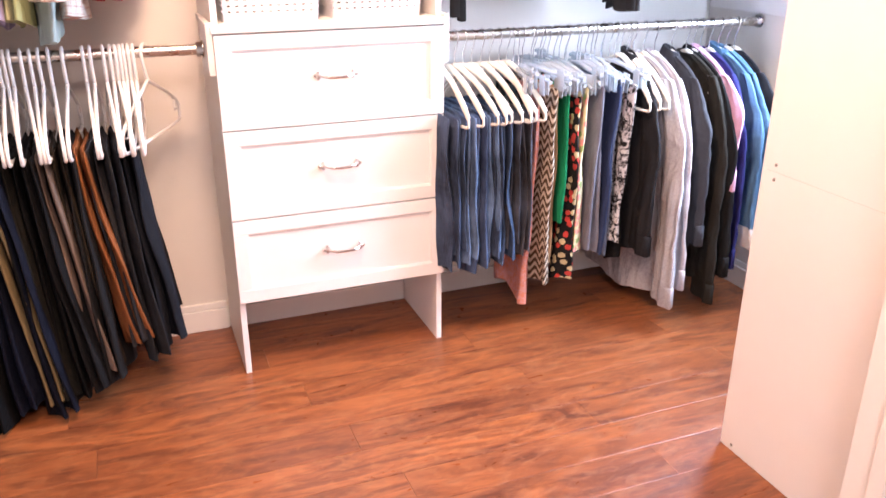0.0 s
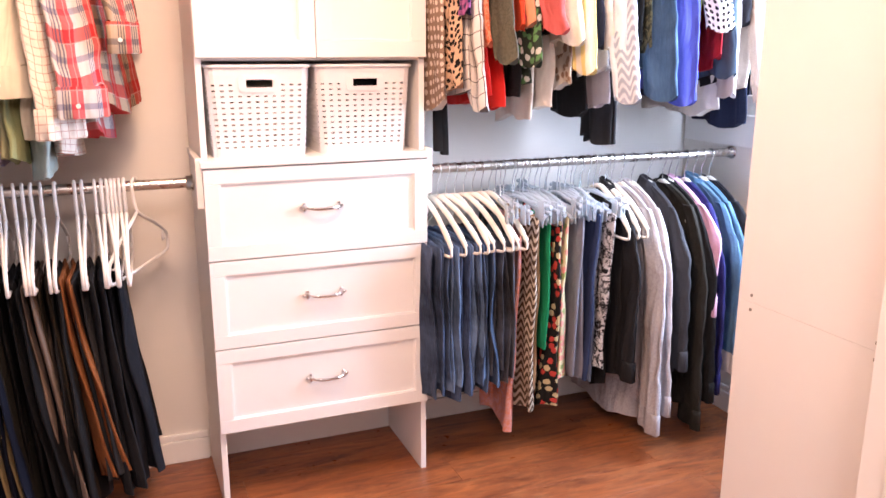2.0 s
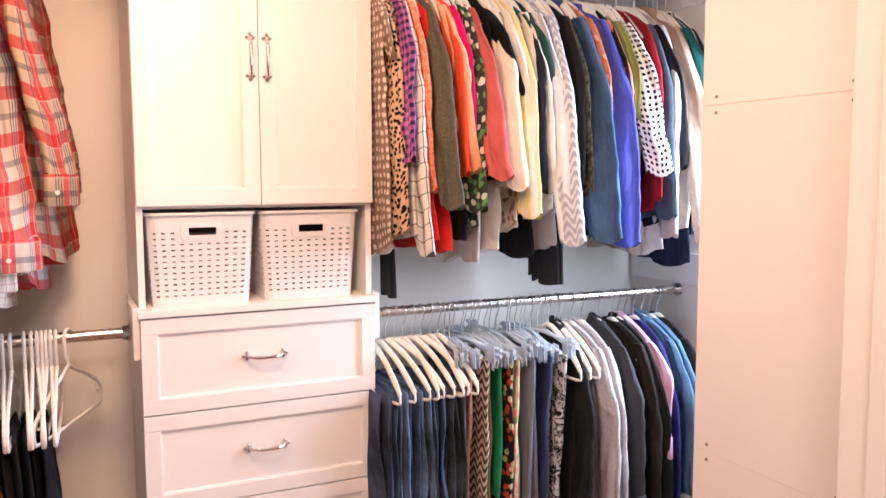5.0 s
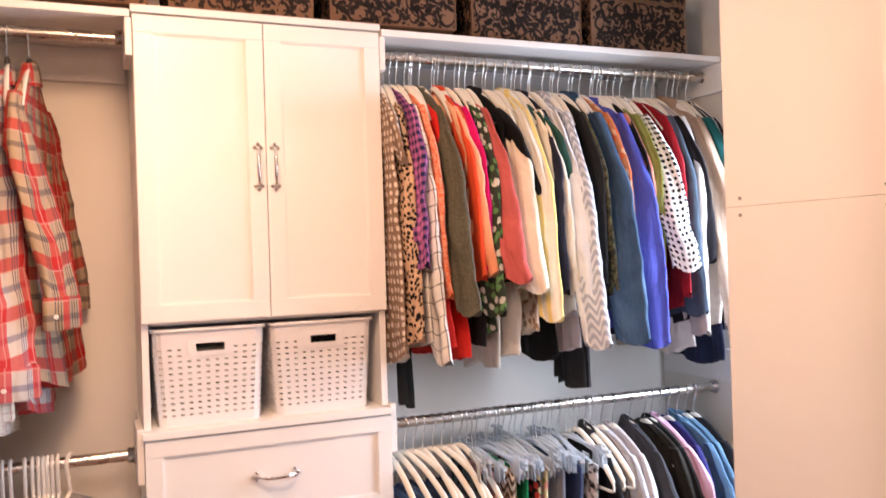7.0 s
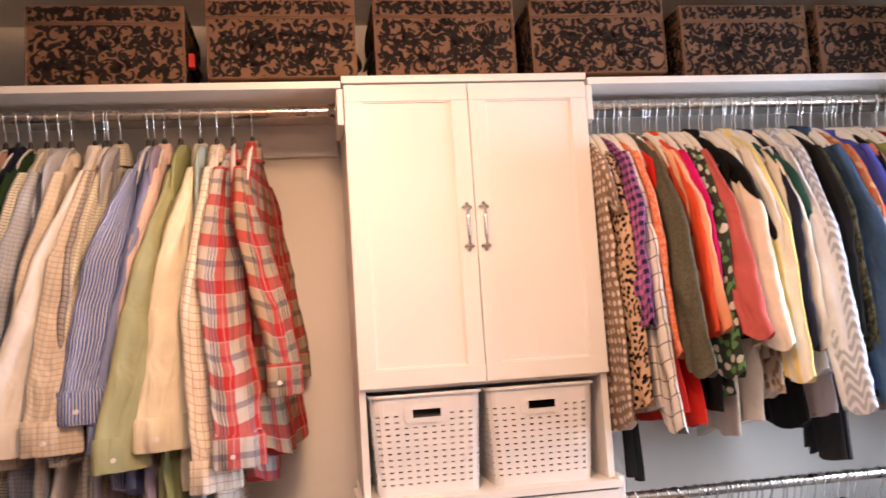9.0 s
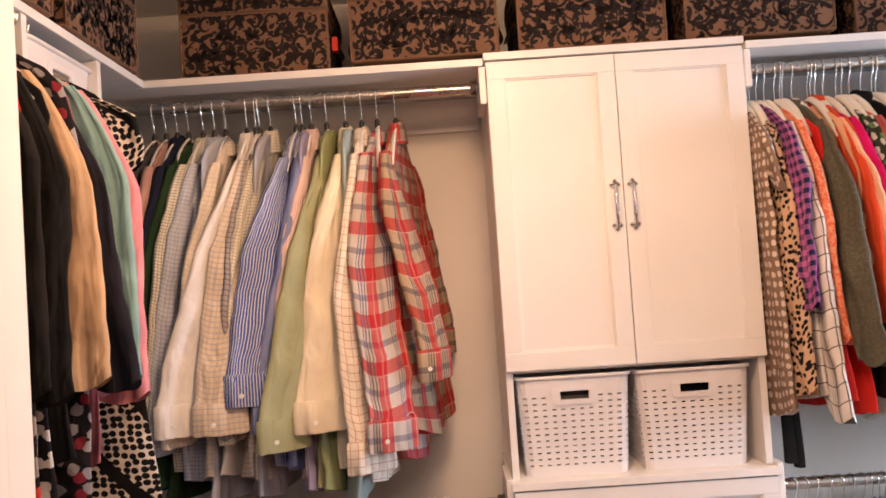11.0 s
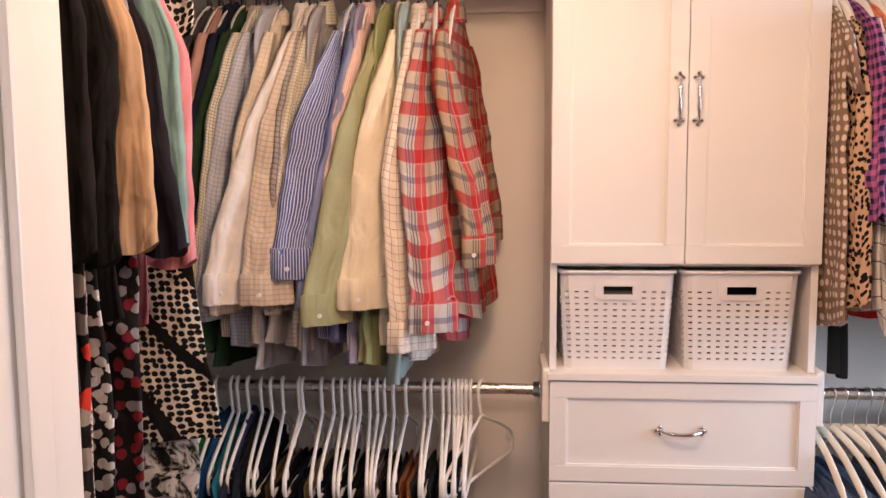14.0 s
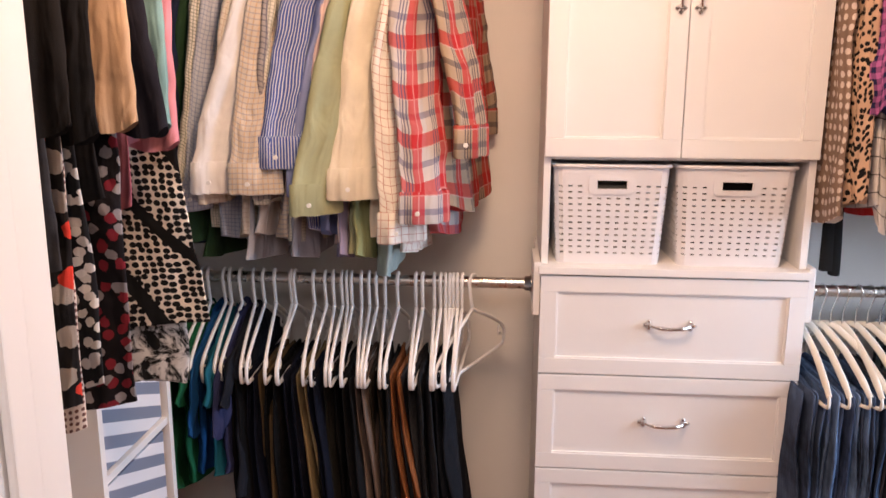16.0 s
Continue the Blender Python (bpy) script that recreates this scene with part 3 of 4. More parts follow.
for i, (x0, x1, zz, rz) in enumerate(((-1.085, -0.700, SH, 0.6), (-0.660, -0.268, SH, -0.5), (-0.238, 0.148, 2.089, 0.4), (0.180, 0.578, SH, -1.2), (0.612, 0.995, SH, -0.6), (1.018, 1.400, SH, 0.8))):
    # the one over the cabinet edge sits a touch higher
    t = trunk((x0 + x1) / 2, 0.022 + 0.155, (2.0905 if x0 < W and x1 > -W else zz) + 0.001, rz, 10 + i, LBL)
    if i == 0:
        part("tag", box(0.189, 0.2035, -0.112, -0.088, 0.062, 0.098, 0.0005), REDTAG, t, "small red fabric tag")
trunk(-1.31, -0.235, SH + 0.001, 90, 31, "tan fabric storage box on the side shelf")
trunk(-1.31, -0.66, SH + 0.001, 90, 32, "tan fabric storage box on the side shelf")

# ---- screw-holed tower by the door ----
tw = thing("wardrobe_tower", 0.800, -0.995, 0, "white melamine tower side in three stacked sections beside the door", "wardrobe")
for k, (z0, z1) in enumerate(((0.001, 0.7565), (0.757, 1.5285), (1.529, 2.30))):
    part("side_panel", box(0, 0.018, -0.205, 0.205, z0, z1, 0.0012), WHITE, tw)
    part("liner", box(0.0184, 0.022, -0.205, 0.205, z0, min(z1 + 0.03, 2.29), 0), WHITE, tw)
    part("far_panel", box(0.60, 0.618, -0.205, 0.205, z0, z1, 0.0012), WHITE, tw)
    part("shelf", box(0.0225, 0.5995, -0.20, 0.195, z1 - 0.02, z1 - 0.003, 0.001), WHITE, tw)
    for yy in (0.163, -0.175):
        for zz in (z0 + 0.017, z1 - 0.017):
            part("screw_hole", tube([(-0.0022, yy, zz), (0.0006, yy, zz)], 0.0036, 12), HOLE, tw, "small cam screw cover")

# ---- narrow unit on the side wall ----
sx0, sx1 = LEFT + 0.002, -1.168
cu = thing("corner_unit", (sx0 + sx1) / 2, -0.40, 0, "narrow white shelf unit with drilled uprights", "shelf unit")
hx = (sx1 - sx0) / 2
for yy in (-0.565, -0.255):
    up = part("upright", box(-hx, hx, yy + 0.40 - 0.009, yy + 0.40 + 0.009, 0.0, SH - 0.0205, 0.001), WHITE, cu)
    for zz in (1.90, 1.932, 1.964, 1.996):
        part("pin_hole", tube([(hx - 0.025, yy + 0.40 - 0.0098, zz), (hx - 0.025, yy + 0.40 - 0.0085, zz)], 0.003, 10), SHADOW, up)
for zz in (0.08, 0.38, 0.72, 1.06, 1.42, 1.78):
    part("shelf", box(-hx, hx - 0.004, -0.1555, 0.1355, zz - 0.017, zz, 0.001), WHITE, cu)
copy_thing(bk, pose(-1.335, -0.410, 1.781, 0, 0, 90))
n_ = Nodes("striped_canvas", 0.85, 0, 0.2)
_s = n_.math("ADD", n_.axis(n_.obj(), 1), n_.math("MULTIPLY", n_.axis(n_.obj(), 2), 2.6))
n_.bump(n_.noise(n_.obj(), 300.0, 2), 0.3, 0.001)
STRIPED = n_.done(n_.mix(n_.stripe(_s, 0.145, 0.5), (0.74, 0.74, 0.76), (0.20, 0.23, 0.30)))
for z0, z1 in ((0.081, 0.352), (0.381, 0.690), (0.721, 0.93)):
    sb = thing("fabric_bin", (sx0 + sx1) / 2, -0.411, z0, "grey and white striped fabric bin in the narrow unit", "fabric bin", "striped bins")
    part("front", box(hx - 0.03, hx - 0.012, -0.138, 0.138, 0.001, z1 - z0, 0.004), STRIPED, sb)
    for s in (-1, 1):
        part("side", box(-hx + 0.02, hx - 0.0305, s * 0.130 - 0.004, s * 0.130 + 0.004, 0.001, z1 - z0, 0.002), STRIPED, sb)

RX = -1.195
SZ = SH - 0.027
rod((RX, -0.576, SZ), (RX, FRONT + 0.001, SZ), "brushed nickel rod along the side wall")

# ---- hangers ----
def metal_hook(bm=None, r=0.0018, down=-0.105):
    pts = arc(0, 0, 0.0168, -25, 185, 14)
    pts += [(0, -0.0168 * 0.86, -0.016), (0, -0.008, -0.032), (0, 0, -0.05), (0, 0, down)]
    return tube(pts, r, 6, bm)


def tubular(label):
    h = thing("hanger", 0, 0, 0, label, "hanger", "white tubular hangers")
    pts = smooth_line([(0, 0.0192, -0.006), (0, 0.0185, 0.006), (0, 0.008, 0.0178), (0, -0.008, 0.0178), (0, -0.0185, 0.006), (0, -0.0190, -0.008), (0, -0.010, -0.045), (0, 0, -0.075)], 4)
    part("hook", tube(pts, 0.0047, 8), HANGER, h)
    bm = bmesh.new()
    for s in (-1, 1):
        tube(smooth_line([(0, 0, -0.072), (0, s * 0.04, -0.092), (0, s * 0.12, -0.128), (0, s * 0.185, -0.166), (0, s * 0.200, -0.190), (0, s * 0.197, -0.214), (0, s * 0.182, -0.224), (0, s * 0.10, -0.226), (0, 0, -0.226)], 4), 0.0048, 8, bm)
        tube(smooth_line([(0, s * 0.168, -0.160), (0, s * 0.160, -0.175), (0, s * 0.166, -0.188), (0, s * 0.178, -0.186)], 3), 0.003, 6, bm)
    part("frame", bm, HANGER, h)
    return h


def velvet(label, group="ivory velvet hangers", mat=None, neck=False, k=1.0, bar=True):
    h = thing("hanger", 0, 0, 0, label, "hanger", group)
    part("hook", metal_hook(), CHROME, h, "chrome wire hook")
    bm = bmesh.new()
    for s in (-1, 1):
        line = smooth_line([(0, 0, -0.086), (0, s * 0.03, -0.092), (0, s * 0.10, -0.124), (0, s * 0.165, -0.172), (0, s * 0.200, -0.205)], 4)
        line = [Vector((q[0], q[1] * k, q[2])) for q in line]
        tube(line, [0.0085 if i < len(line) - 3 else 0.007 for i in range(len(line))], 8, bm, flat=0.36)
        if not bar:
            continue
        tube(smooth_line([(0, s * 0.198, -0.202), (0, s * 0.202, -0.222), (0, s * 0.190, -0.233), (0, s * 0.12, -0.236), (0, 0, -0.236)], 4), 0.0052, 8, bm, flat=0.7)
    part("frame", bm, mat or IVORY, h)
    if neck:
        part("neck", tube([(0, 0, -0.062), (0, 0, -0.068), (0, 0, -0.088), (0, 0, -0.096)], [0.003, 0.007, 0.007, 0.004], 10), BLACKP, h, "black neck sleeve")
    return h


def clip_hanger(label):
    h = thing("clip_hanger", 0, 0, 0, label, "hanger", "clear clip hangers")
    part("hook", metal_hook(down=-0.10), CHROME, h)
    bm = bmesh.new()
    tube(smooth_line([(0, -0.19, -0.125), (0, -0.10, -0.116), (0, 0, -0.100), (0, 0.10, -0.116), (0, 0.19, -0.125)], 5), 0.0065, 8, bm)
    part("bar", bm, CLEAR, h, "clear plastic bar")
    for s in (-1, 1):
        for d in (-1, 1):
            part("clip", box(d * 0.0075 - 0.0015, d * 0.0075 + 0.0015, s * 0.15 - 0.016, s * 0.15 + 0.016, -0.168, -0.108, 0.001), CLEAR, h, "clear plastic clip jaw")
        part("spring", tube([(-0.007, s * 0.15, -0.128), (0.007, s * 0.15, -0.128)], 0.006, 8), CHROME, h)
    return h


H_TUBE = tubular("white plastic tubular hanger on the lower rod")
H_VELVET = velvet("ivory velvet hanger with chrome hook")
H_SHIRT = velvet("white plastic hanger with black neck and wire hook", "shirt hangers", HANGER, True, 0.72, False)
H_GARMENT = velvet("ivory velvet hanger inside a garment", "garment hangers", k=0.72, bar=False)
H_CLIP = clip_hanger("clear plastic hanger with metal clips")
TAKEN = set()


def hang(h, x, y, z, rz=0.0, rx=0.0):
    """Put a hanger on a rod at this point."""
    m = pose(x, y, z, rx, 0, rz)
    if h.name not in TAKEN:
        TAKEN.add(h.name)
        h.matrix_world = m
        return h
    return copy_thing(h, m)


# ---- garments ----
def oval(a, b, n, k=0.85):
    out = []
    for i in range(n):
        t = 2 * math.pi * i / n
        c, s = math.cos(t), math.sin(t)
        out.append((b * math.copysign(abs(s) ** k, s), a * math.copysign(abs(c) ** k, c)))
    return out


def folds(rng):
    p = [rng.uniform(0, 6.28) for _ in range(5)]
    q = rng.uniform(24, 34)

    def f(y, z, depth):
        return depth * (0.60 * math.sin(q * y + p[0] + 0.8 * math.sin(2.1 * z + p[1])) + 0.38 * math.sin(2.1 * q * y + p[2] + 1.1 * z) + 0.16 * math.sin(4 * z + p[3] + 9 * y))
    return f


def sleeve_rings(rng, s, sl, lean, fw, w0, w1, thick, shoulder, reach=1.0, turn=0.0):
    rings, n, m = [], 24, 22
    p = [rng.uniform(0, 6.28) for _ in range(4)]
    rot0, rot1 = rng.uniform(-0.2, 0.2), radians(turn) + rng.uniform(-0.25, 0.25)
    for j in range(m):
        t = j / (m - 1)
        z = shoulder + (-sl - shoulder) * t
        y = s * (reach * (0.132 + 0.062 * min(1, t * 3.2) ** 0.7) + fw * t ** 1.2)
        x = lean * t ** 1.15 + 0.006 * math.sin(4.2 * t + p[0]) * t
        grow = min(1, 0.30 + t * 5)
        w = (w0 + (w1 - w0) * t) * (0.42 + 0.58 * min(1, t * 2.6)) * (1 + 0.03 * math.sin(9 * t + p[1]))
        b = thick * (0.55 + 0.45 * grow) * (1 + 0.16 * math.sin(15 * t + p[2]))
        a = rot0 + (rot1 - rot0) * min(1, t * 1.6)
        ca, sa = math.cos(a), math.sin(a)
        ring = []
        for i, (dx, dy) in enumerate(oval(w, b, n)):
            ripple = 1 + 0.30 * math.sin(4 * 2 * math.pi * i / n + 2.5 * t + p[3]) + 0.24 * math.sin(7 * 2 * math.pi * i / n - 4 * t + p[0])
            dx *= ripple
            px, py, pz = x + dx * ca - dy * sa, y + dx * sa + dy * ca, z + 0.010 * math.sin(i * 0.63) * t
            c1 = noise.noise(Vector((px * 9 + p[0] * 7, py * 16, pz * 11)))
            c2 = noise.noise(Vector((px * 20 + p[1] * 9, py * 34, pz * 24)))
            ring.append((px + (0.004 * c1 + 0.006 * c2) * min(1, t * 4), py + (0.003 * c1 - 0.003 * c2) * t, pz))
        rings.append(ring)
    return rings


def garment(name, label, cat, mat, at, hem, sleeve=0.0, lean=0.0, fw=0.06, rz=0.0, seed=0, thick=1.0, wide=1.0, cuff=None, collar=True, group="", drift=0.0, sw=1.0, turn=0.0, flare=0.0):
    """A top on a hanger: body, sleeves, collar and cuffs. hem, sleeve: heights over the floor."""
    rng = random.Random(seed)
    x, y, z = at
    g = thing(name, x, y, z, label, cat, group, rz)
    f = folds(rng)
    L = z - hem
    drop = 0.020 if name == "shirt" else 0.010 + 0.008 * (seed * 7 % 3) if name == "top" else 0.0
    sag = 0.030 if name == "shirt" else 0.018 if name == "top" else 0.0
    chest = 0.215 + 0.7 * sag
    levels = [(-0.092 - drop, 0.040, 0.016), (-0.098 - drop, 0.058, 0.015), (-0.114 - drop - 0.3 * sag, 0.098, 0.014), (-0.138 - drop * 0.7 - 0.8 * sag, 0.142, 0.013), (-0.170 - sag, 0.172, 0.0125), (-chest, 0.184, 0.013)]
    rings, n = [], 40
    rows = [(zz, a * wide, b) for zz, a, b in levels]
    m = 15
    for j in range(1, m + 1):
        t = j / m
        rows.append((-chest - (L - chest) * t, (0.184 + 0.012 * math.sin(3 * t + seed) + (0.016 + flare) * t) * wide, 0.013 + 0.008 * t))
    for zz, a, b in rows:
        t = max(0.0, (-zz - 0.14) / max(0.2, L - 0.14))
        depth = 0.013 * thick * t ** 0.7
        ring = []
        for dx, dy in oval(a, b * thick, n):
            tail = (0.030 * (abs(dy) / a) ** 2 + 0.008 * math.sin(13 * dy + seed)) * max(0, t - 0.8) * 5
            cr = noise.noise(Vector((seed * 3.7, dy * 13, zz * 7))) + 0.5 * noise.noise(Vector((seed * 1.3 + dx * 20, dy * 30, zz * 19)))
            ring.append((dx * (1 - 0.15 * t) + f(dy, zz, depth) + 0.012 * cr * min(1, t * 3) + drift * t ** 1.3, dy, zz + tail))
        rings.append(ring)
    part("body", loft(rings), mat, g)
    if sleeve:
        for s in (-1, 1):
            sl = z - sleeve - (0.0 if s < 0 else rng.uniform(-0.03, 0.03))
            short = sl < 0.42
            rr = sleeve_rings(rng, s, sl, lean if s < 0 else lean * 0.4, fw if s < 0 else 0.015, (0.040 if short else 0.070) * sw, (0.046 if short else 0.054) * sw, (0.009 if short else 0.0135) * thick, -0.148 - 0.8 * sag, wide, turn)
            so = part("sleeve", loft(rr), mat, g)
            if cuff and not short:
                last = rr[-1]
                c = Vector([sum(p[k] for p in last) / len(last) for k in range(3)])
                cr = []
                for k, (dz, grow) in enumerate(((0.006, 1.02), (0.004, 1.10), (-0.030, 1.12), (-0.062, 1.15), (-0.066, 1.08))):
                    cr.append([(c.x + (p[0] - c.x) * grow, c.y + (p[1] - c.y) * grow, c.z + dz) for p in last])
                part("cuff", loft(cr), cuff, so, "buttoned cuff")
                if name == "shirt":
                    part("button", tube([(c.x + 0.0, c.y - 0.056 * sw * 1.12, c.z - 0.035), (c.x, c.y - 0.060 * sw * 1.12, c.z - 0.035)], 0.005, 10), HANGER, so)
    if collar:
        cr = []
        rise = 0.010 * math.sin(seed * 2.3)
        for zz, a, b in ((-0.122 - drop * 0.5, 0.066, 0.022), (-0.104, 0.056, 0.020), (-0.086 + rise, 0.043, 0.014), (-0.082 + rise, 0.035, 0.010), (-0.102, 0.032, 0.009)):
            cr.append([(dx, dy, zz + 0.010 * (dy / a)) for dx, dy in oval(a, b * min(thick, 1.1), 20)])
        part("collar", loft(cr, cap=(False, False)), mat, g)
    return g


def folded(name, label, cat, mat, at, top, bottom, front=0.155, back=0.14, seed=0, thick=1.0, taper=0.9, drift=0.0, rz=0.0, group="", swing=0.0):
    """Trousers or a skirt hung over a bar or from clips, gathered in soft folds."""
    rng = random.Random(seed)
    x, y, z = at
    g = thing(name, x, y, z, label, cat, group, rz)
    f = folds(rng)
    n, m = 40, 16
    L = top - bottom
    rows = [(0.006, 0.93, 0.35), (0.0, 1.0, 0.8)] + [(-L * j / m, 1.0 + (taper - 1.0) * j / m, 1.0 + 0.35 * j / m) for j in range(1, m + 1)]
    mid, half = (back - front) / 2, (front + back) / 2
    legs = ((-0.5, 0.62, 0.0), (0.5, 0.62, 0.018)) if cat in ("trousers", "jeans") else ((0.0, 1.0, 0.0),)
    for shift, slim, up in legs:
        rings = []
        for dz, wa, wb in rows:
            t = max(0.0, -dz / L)
            ring = []
            for dx, dy in oval(half * wa * (1 + 0.02 * math.sin(9 * t + seed)), 0.0125 * thick * wb * slim, n):
                hemz = (0.012 * math.sin(17 * dy + seed) + 0.010 * math.sin(41 * dy)) * max(0, t - 0.85) * 6 + up * t
                cr = noise.noise(Vector((seed * 2.9 + shift, dy * 14, dz * 2.4))) + 0.6 * noise.noise(Vector((seed + dx * 25, dy * 32, dz * 6)))
                dy = dy * (1 + 0.10 * noise.noise(Vector((seed * 5.1 + shift, dz * 6, 0.3 if dy > 0 else 7.3)))) - 0.012 * shift
                ring.append((dx + shift * 0.016 * thick * (1 + 0.4 * t) + (0.007 if cat == "trousers" else 0.014) * thick * cr * min(1, t * 3 + 0.15) + f(dy, dz, 0.012 * thick * (0.25 + t)) + drift * t ** 1.2, mid + dy - swing * t, top - z + dz + hemz))
            rings.append(ring)
        part("leg" if shift else "cloth", loft(rings), mat, g)
    return g


RZ1, RZ2 = SH - 0.053, 0.965
C = cloth
NAVY, BLACK = (0.012, 0.016, 0.035), (0.010, 0.010, 0.011)
cream, white = (0.74, 0.67, 0.53), (0.78, 0.76, 0.74)

# shirts on the upper left rod: x, label words, material, hem, sleeve end, lean, cuff
left_shirts = (
    (-1.176, "dark grey shirt", C("grey_flannel", (0.06, 0.055, 0.06)), 1.100, 1.265, -0.050),
    (-1.146, "dusty pink shirt", C("dusty_pink", (0.45, 0.26, 0.22)), 1.100, 1.295, -0.050),
    (-1.117, "navy shirt", C("navy_cotton", NAVY), 1.070, 1.205, -0.060),
    (-1.088, "dark green shirt", C("dark_green", (0.018, 0.045, 0.020)), 1.030, 1.165, -0.075),
    (-1.050, "cream shirt with fine green check", C("green_check", (0.70, 0.66, 0.57), "check", (0.12, 0.16, 0.10), size=0.0075), 1.100, 1.265, -0.075),
    (-1.021, "pale blue checked shirt", C("pale_blue_check", (0.52, 0.55, 0.62), "check", (0.28, 0.34, 0.48), size=0.010), 1.080, 1.245, -0.080),
    (-0.992, "cream shirt with brown grid", C("brown_grid", (0.72, 0.66, 0.57), "grid", (0.50, 0.38, 0.28), size=0.012), 1.090, 1.265, -0.100),
    (-0.937, "white dress shirt", C("white_cotton", white), 1.100, 1.292, -0.125),
    (-0.914, "tan and yellow checked shirt", C("tan_check", (0.68, 0.60, 0.50), "check", (0.62, 0.44, 0.26), (0.42, 0.40, 0.44), size=0.012), 1.090, 1.291, -0.050),
    (-0.905, "grey checked shirt", C("grey_check", (0.36, 0.32, 0.30), "check", (0.12, 0.12, 0.15), size=0.012), 1.080, 1.275, -0.050),
    (-0.876, "beige shirt with fine check", C("beige_check", (0.68, 0.64, 0.54), "check", (0.30, 0.30, 0.22), size=0.008), 1.070, 1.265, -0.075),
    (-0.810, "blue and white striped shirt", C("blue_stripe", (0.075, 0.12, 0.36), "stripe", (0.56, 0.60, 0.70), size=0.0068), 1.100, 1.349, -0.060),
    (-0.794, "blue cotton shirt", C("blue_cotton", (0.22, 0.26, 0.46)), 1.100, 1.285, -0.090),
    (-0.770, "pink striped shirt", C("pink_stripe", (0.62, 0.44, 0.41), "stripe", (0.72, 0.58, 0.52), size=0.007), 1.080, 1.255, -0.090),
    (-0.731, "sage green dress shirt", C("sage", (0.33, 0.34, 0.20)), 1.055, 1.247, -0.095),
    (-0.682, "cream dress shirt", C("cream_cotton", cream), 1.090, 1.279, -0.055),
    (-0.641, "white shirt with red and brown windowpane", C("windowpane", (0.74, 0.69, 0.61), "grid", (0.44, 0.20, 0.14), size=0.018), 1.050, 1.186, 0.012),
    (-0.601, "red and cream plaid shirt", C("red_plaid", (0.48, 0.43, 0.40), "plaid", (0.42, 0.006, 0.010), (0.07, 0.07, 0.15), size=0.105), 1.100, 1.234, 0.045),
    (-0.553, "dark red plaid flannel shirt", C("flannel_plaid", (0.34, 0.25, 0.17), "plaid", (0.36, 0.008, 0.010), (0.04, 0.035, 0.05), size=0.105), 1.165, 1.376, 0.105),
)
for i, (x, lab, m, hem, sl, lean) in enumerate(left_shirts):
    hang(H_SHIRT, x, RY, RZ1, (i * 37 % 9 - 4) * 0.8)
    last = i >= 17
    fore = i in (7, 8, 11, 14, 15, 16, 17)
    garment("shirt", lab + " hanging on the upper rod", "shirt", m, (x, RY, RZ1), hem, sl, lean, (0.055 + 0.012 * (i % 3)) if fore else 0.02, (i * 53 % 11 - 5) * 0.9 - (12 if last else 0), 100 + i, 1.05 if not last else 1.25, cuff=m, turn=-66 if fore else -22, group="shirts on the upper rod", drift=(0.05 if last else 0.45 * lean), sw=1.0)
# loose tails that hang lower behind
for i, (x, c, hem) in enumerate(((-0.995, (0.42, 0.44, 0.50), 1.06), (-0.879, (0.40, 0.40, 0.44), 1.07), (-0.783, (0.30, 0.27, 0.40), 1.08), (-0.720, (0.30, 0.33, 0.16), 1.085), (-0.677, (0.34, 0.42, 0.40), 1.04))):
    garment("undershirt", "soft shirt tail hanging below the shirts", "shirt", C("tail_cotton", c), (x, RY - 0.01, RZ1), hem - 0.035, 0, 0, 0.05, (i * 31 % 7 - 3), 160 + i, 0.9, 1.0, collar=False, drift=-0.02)

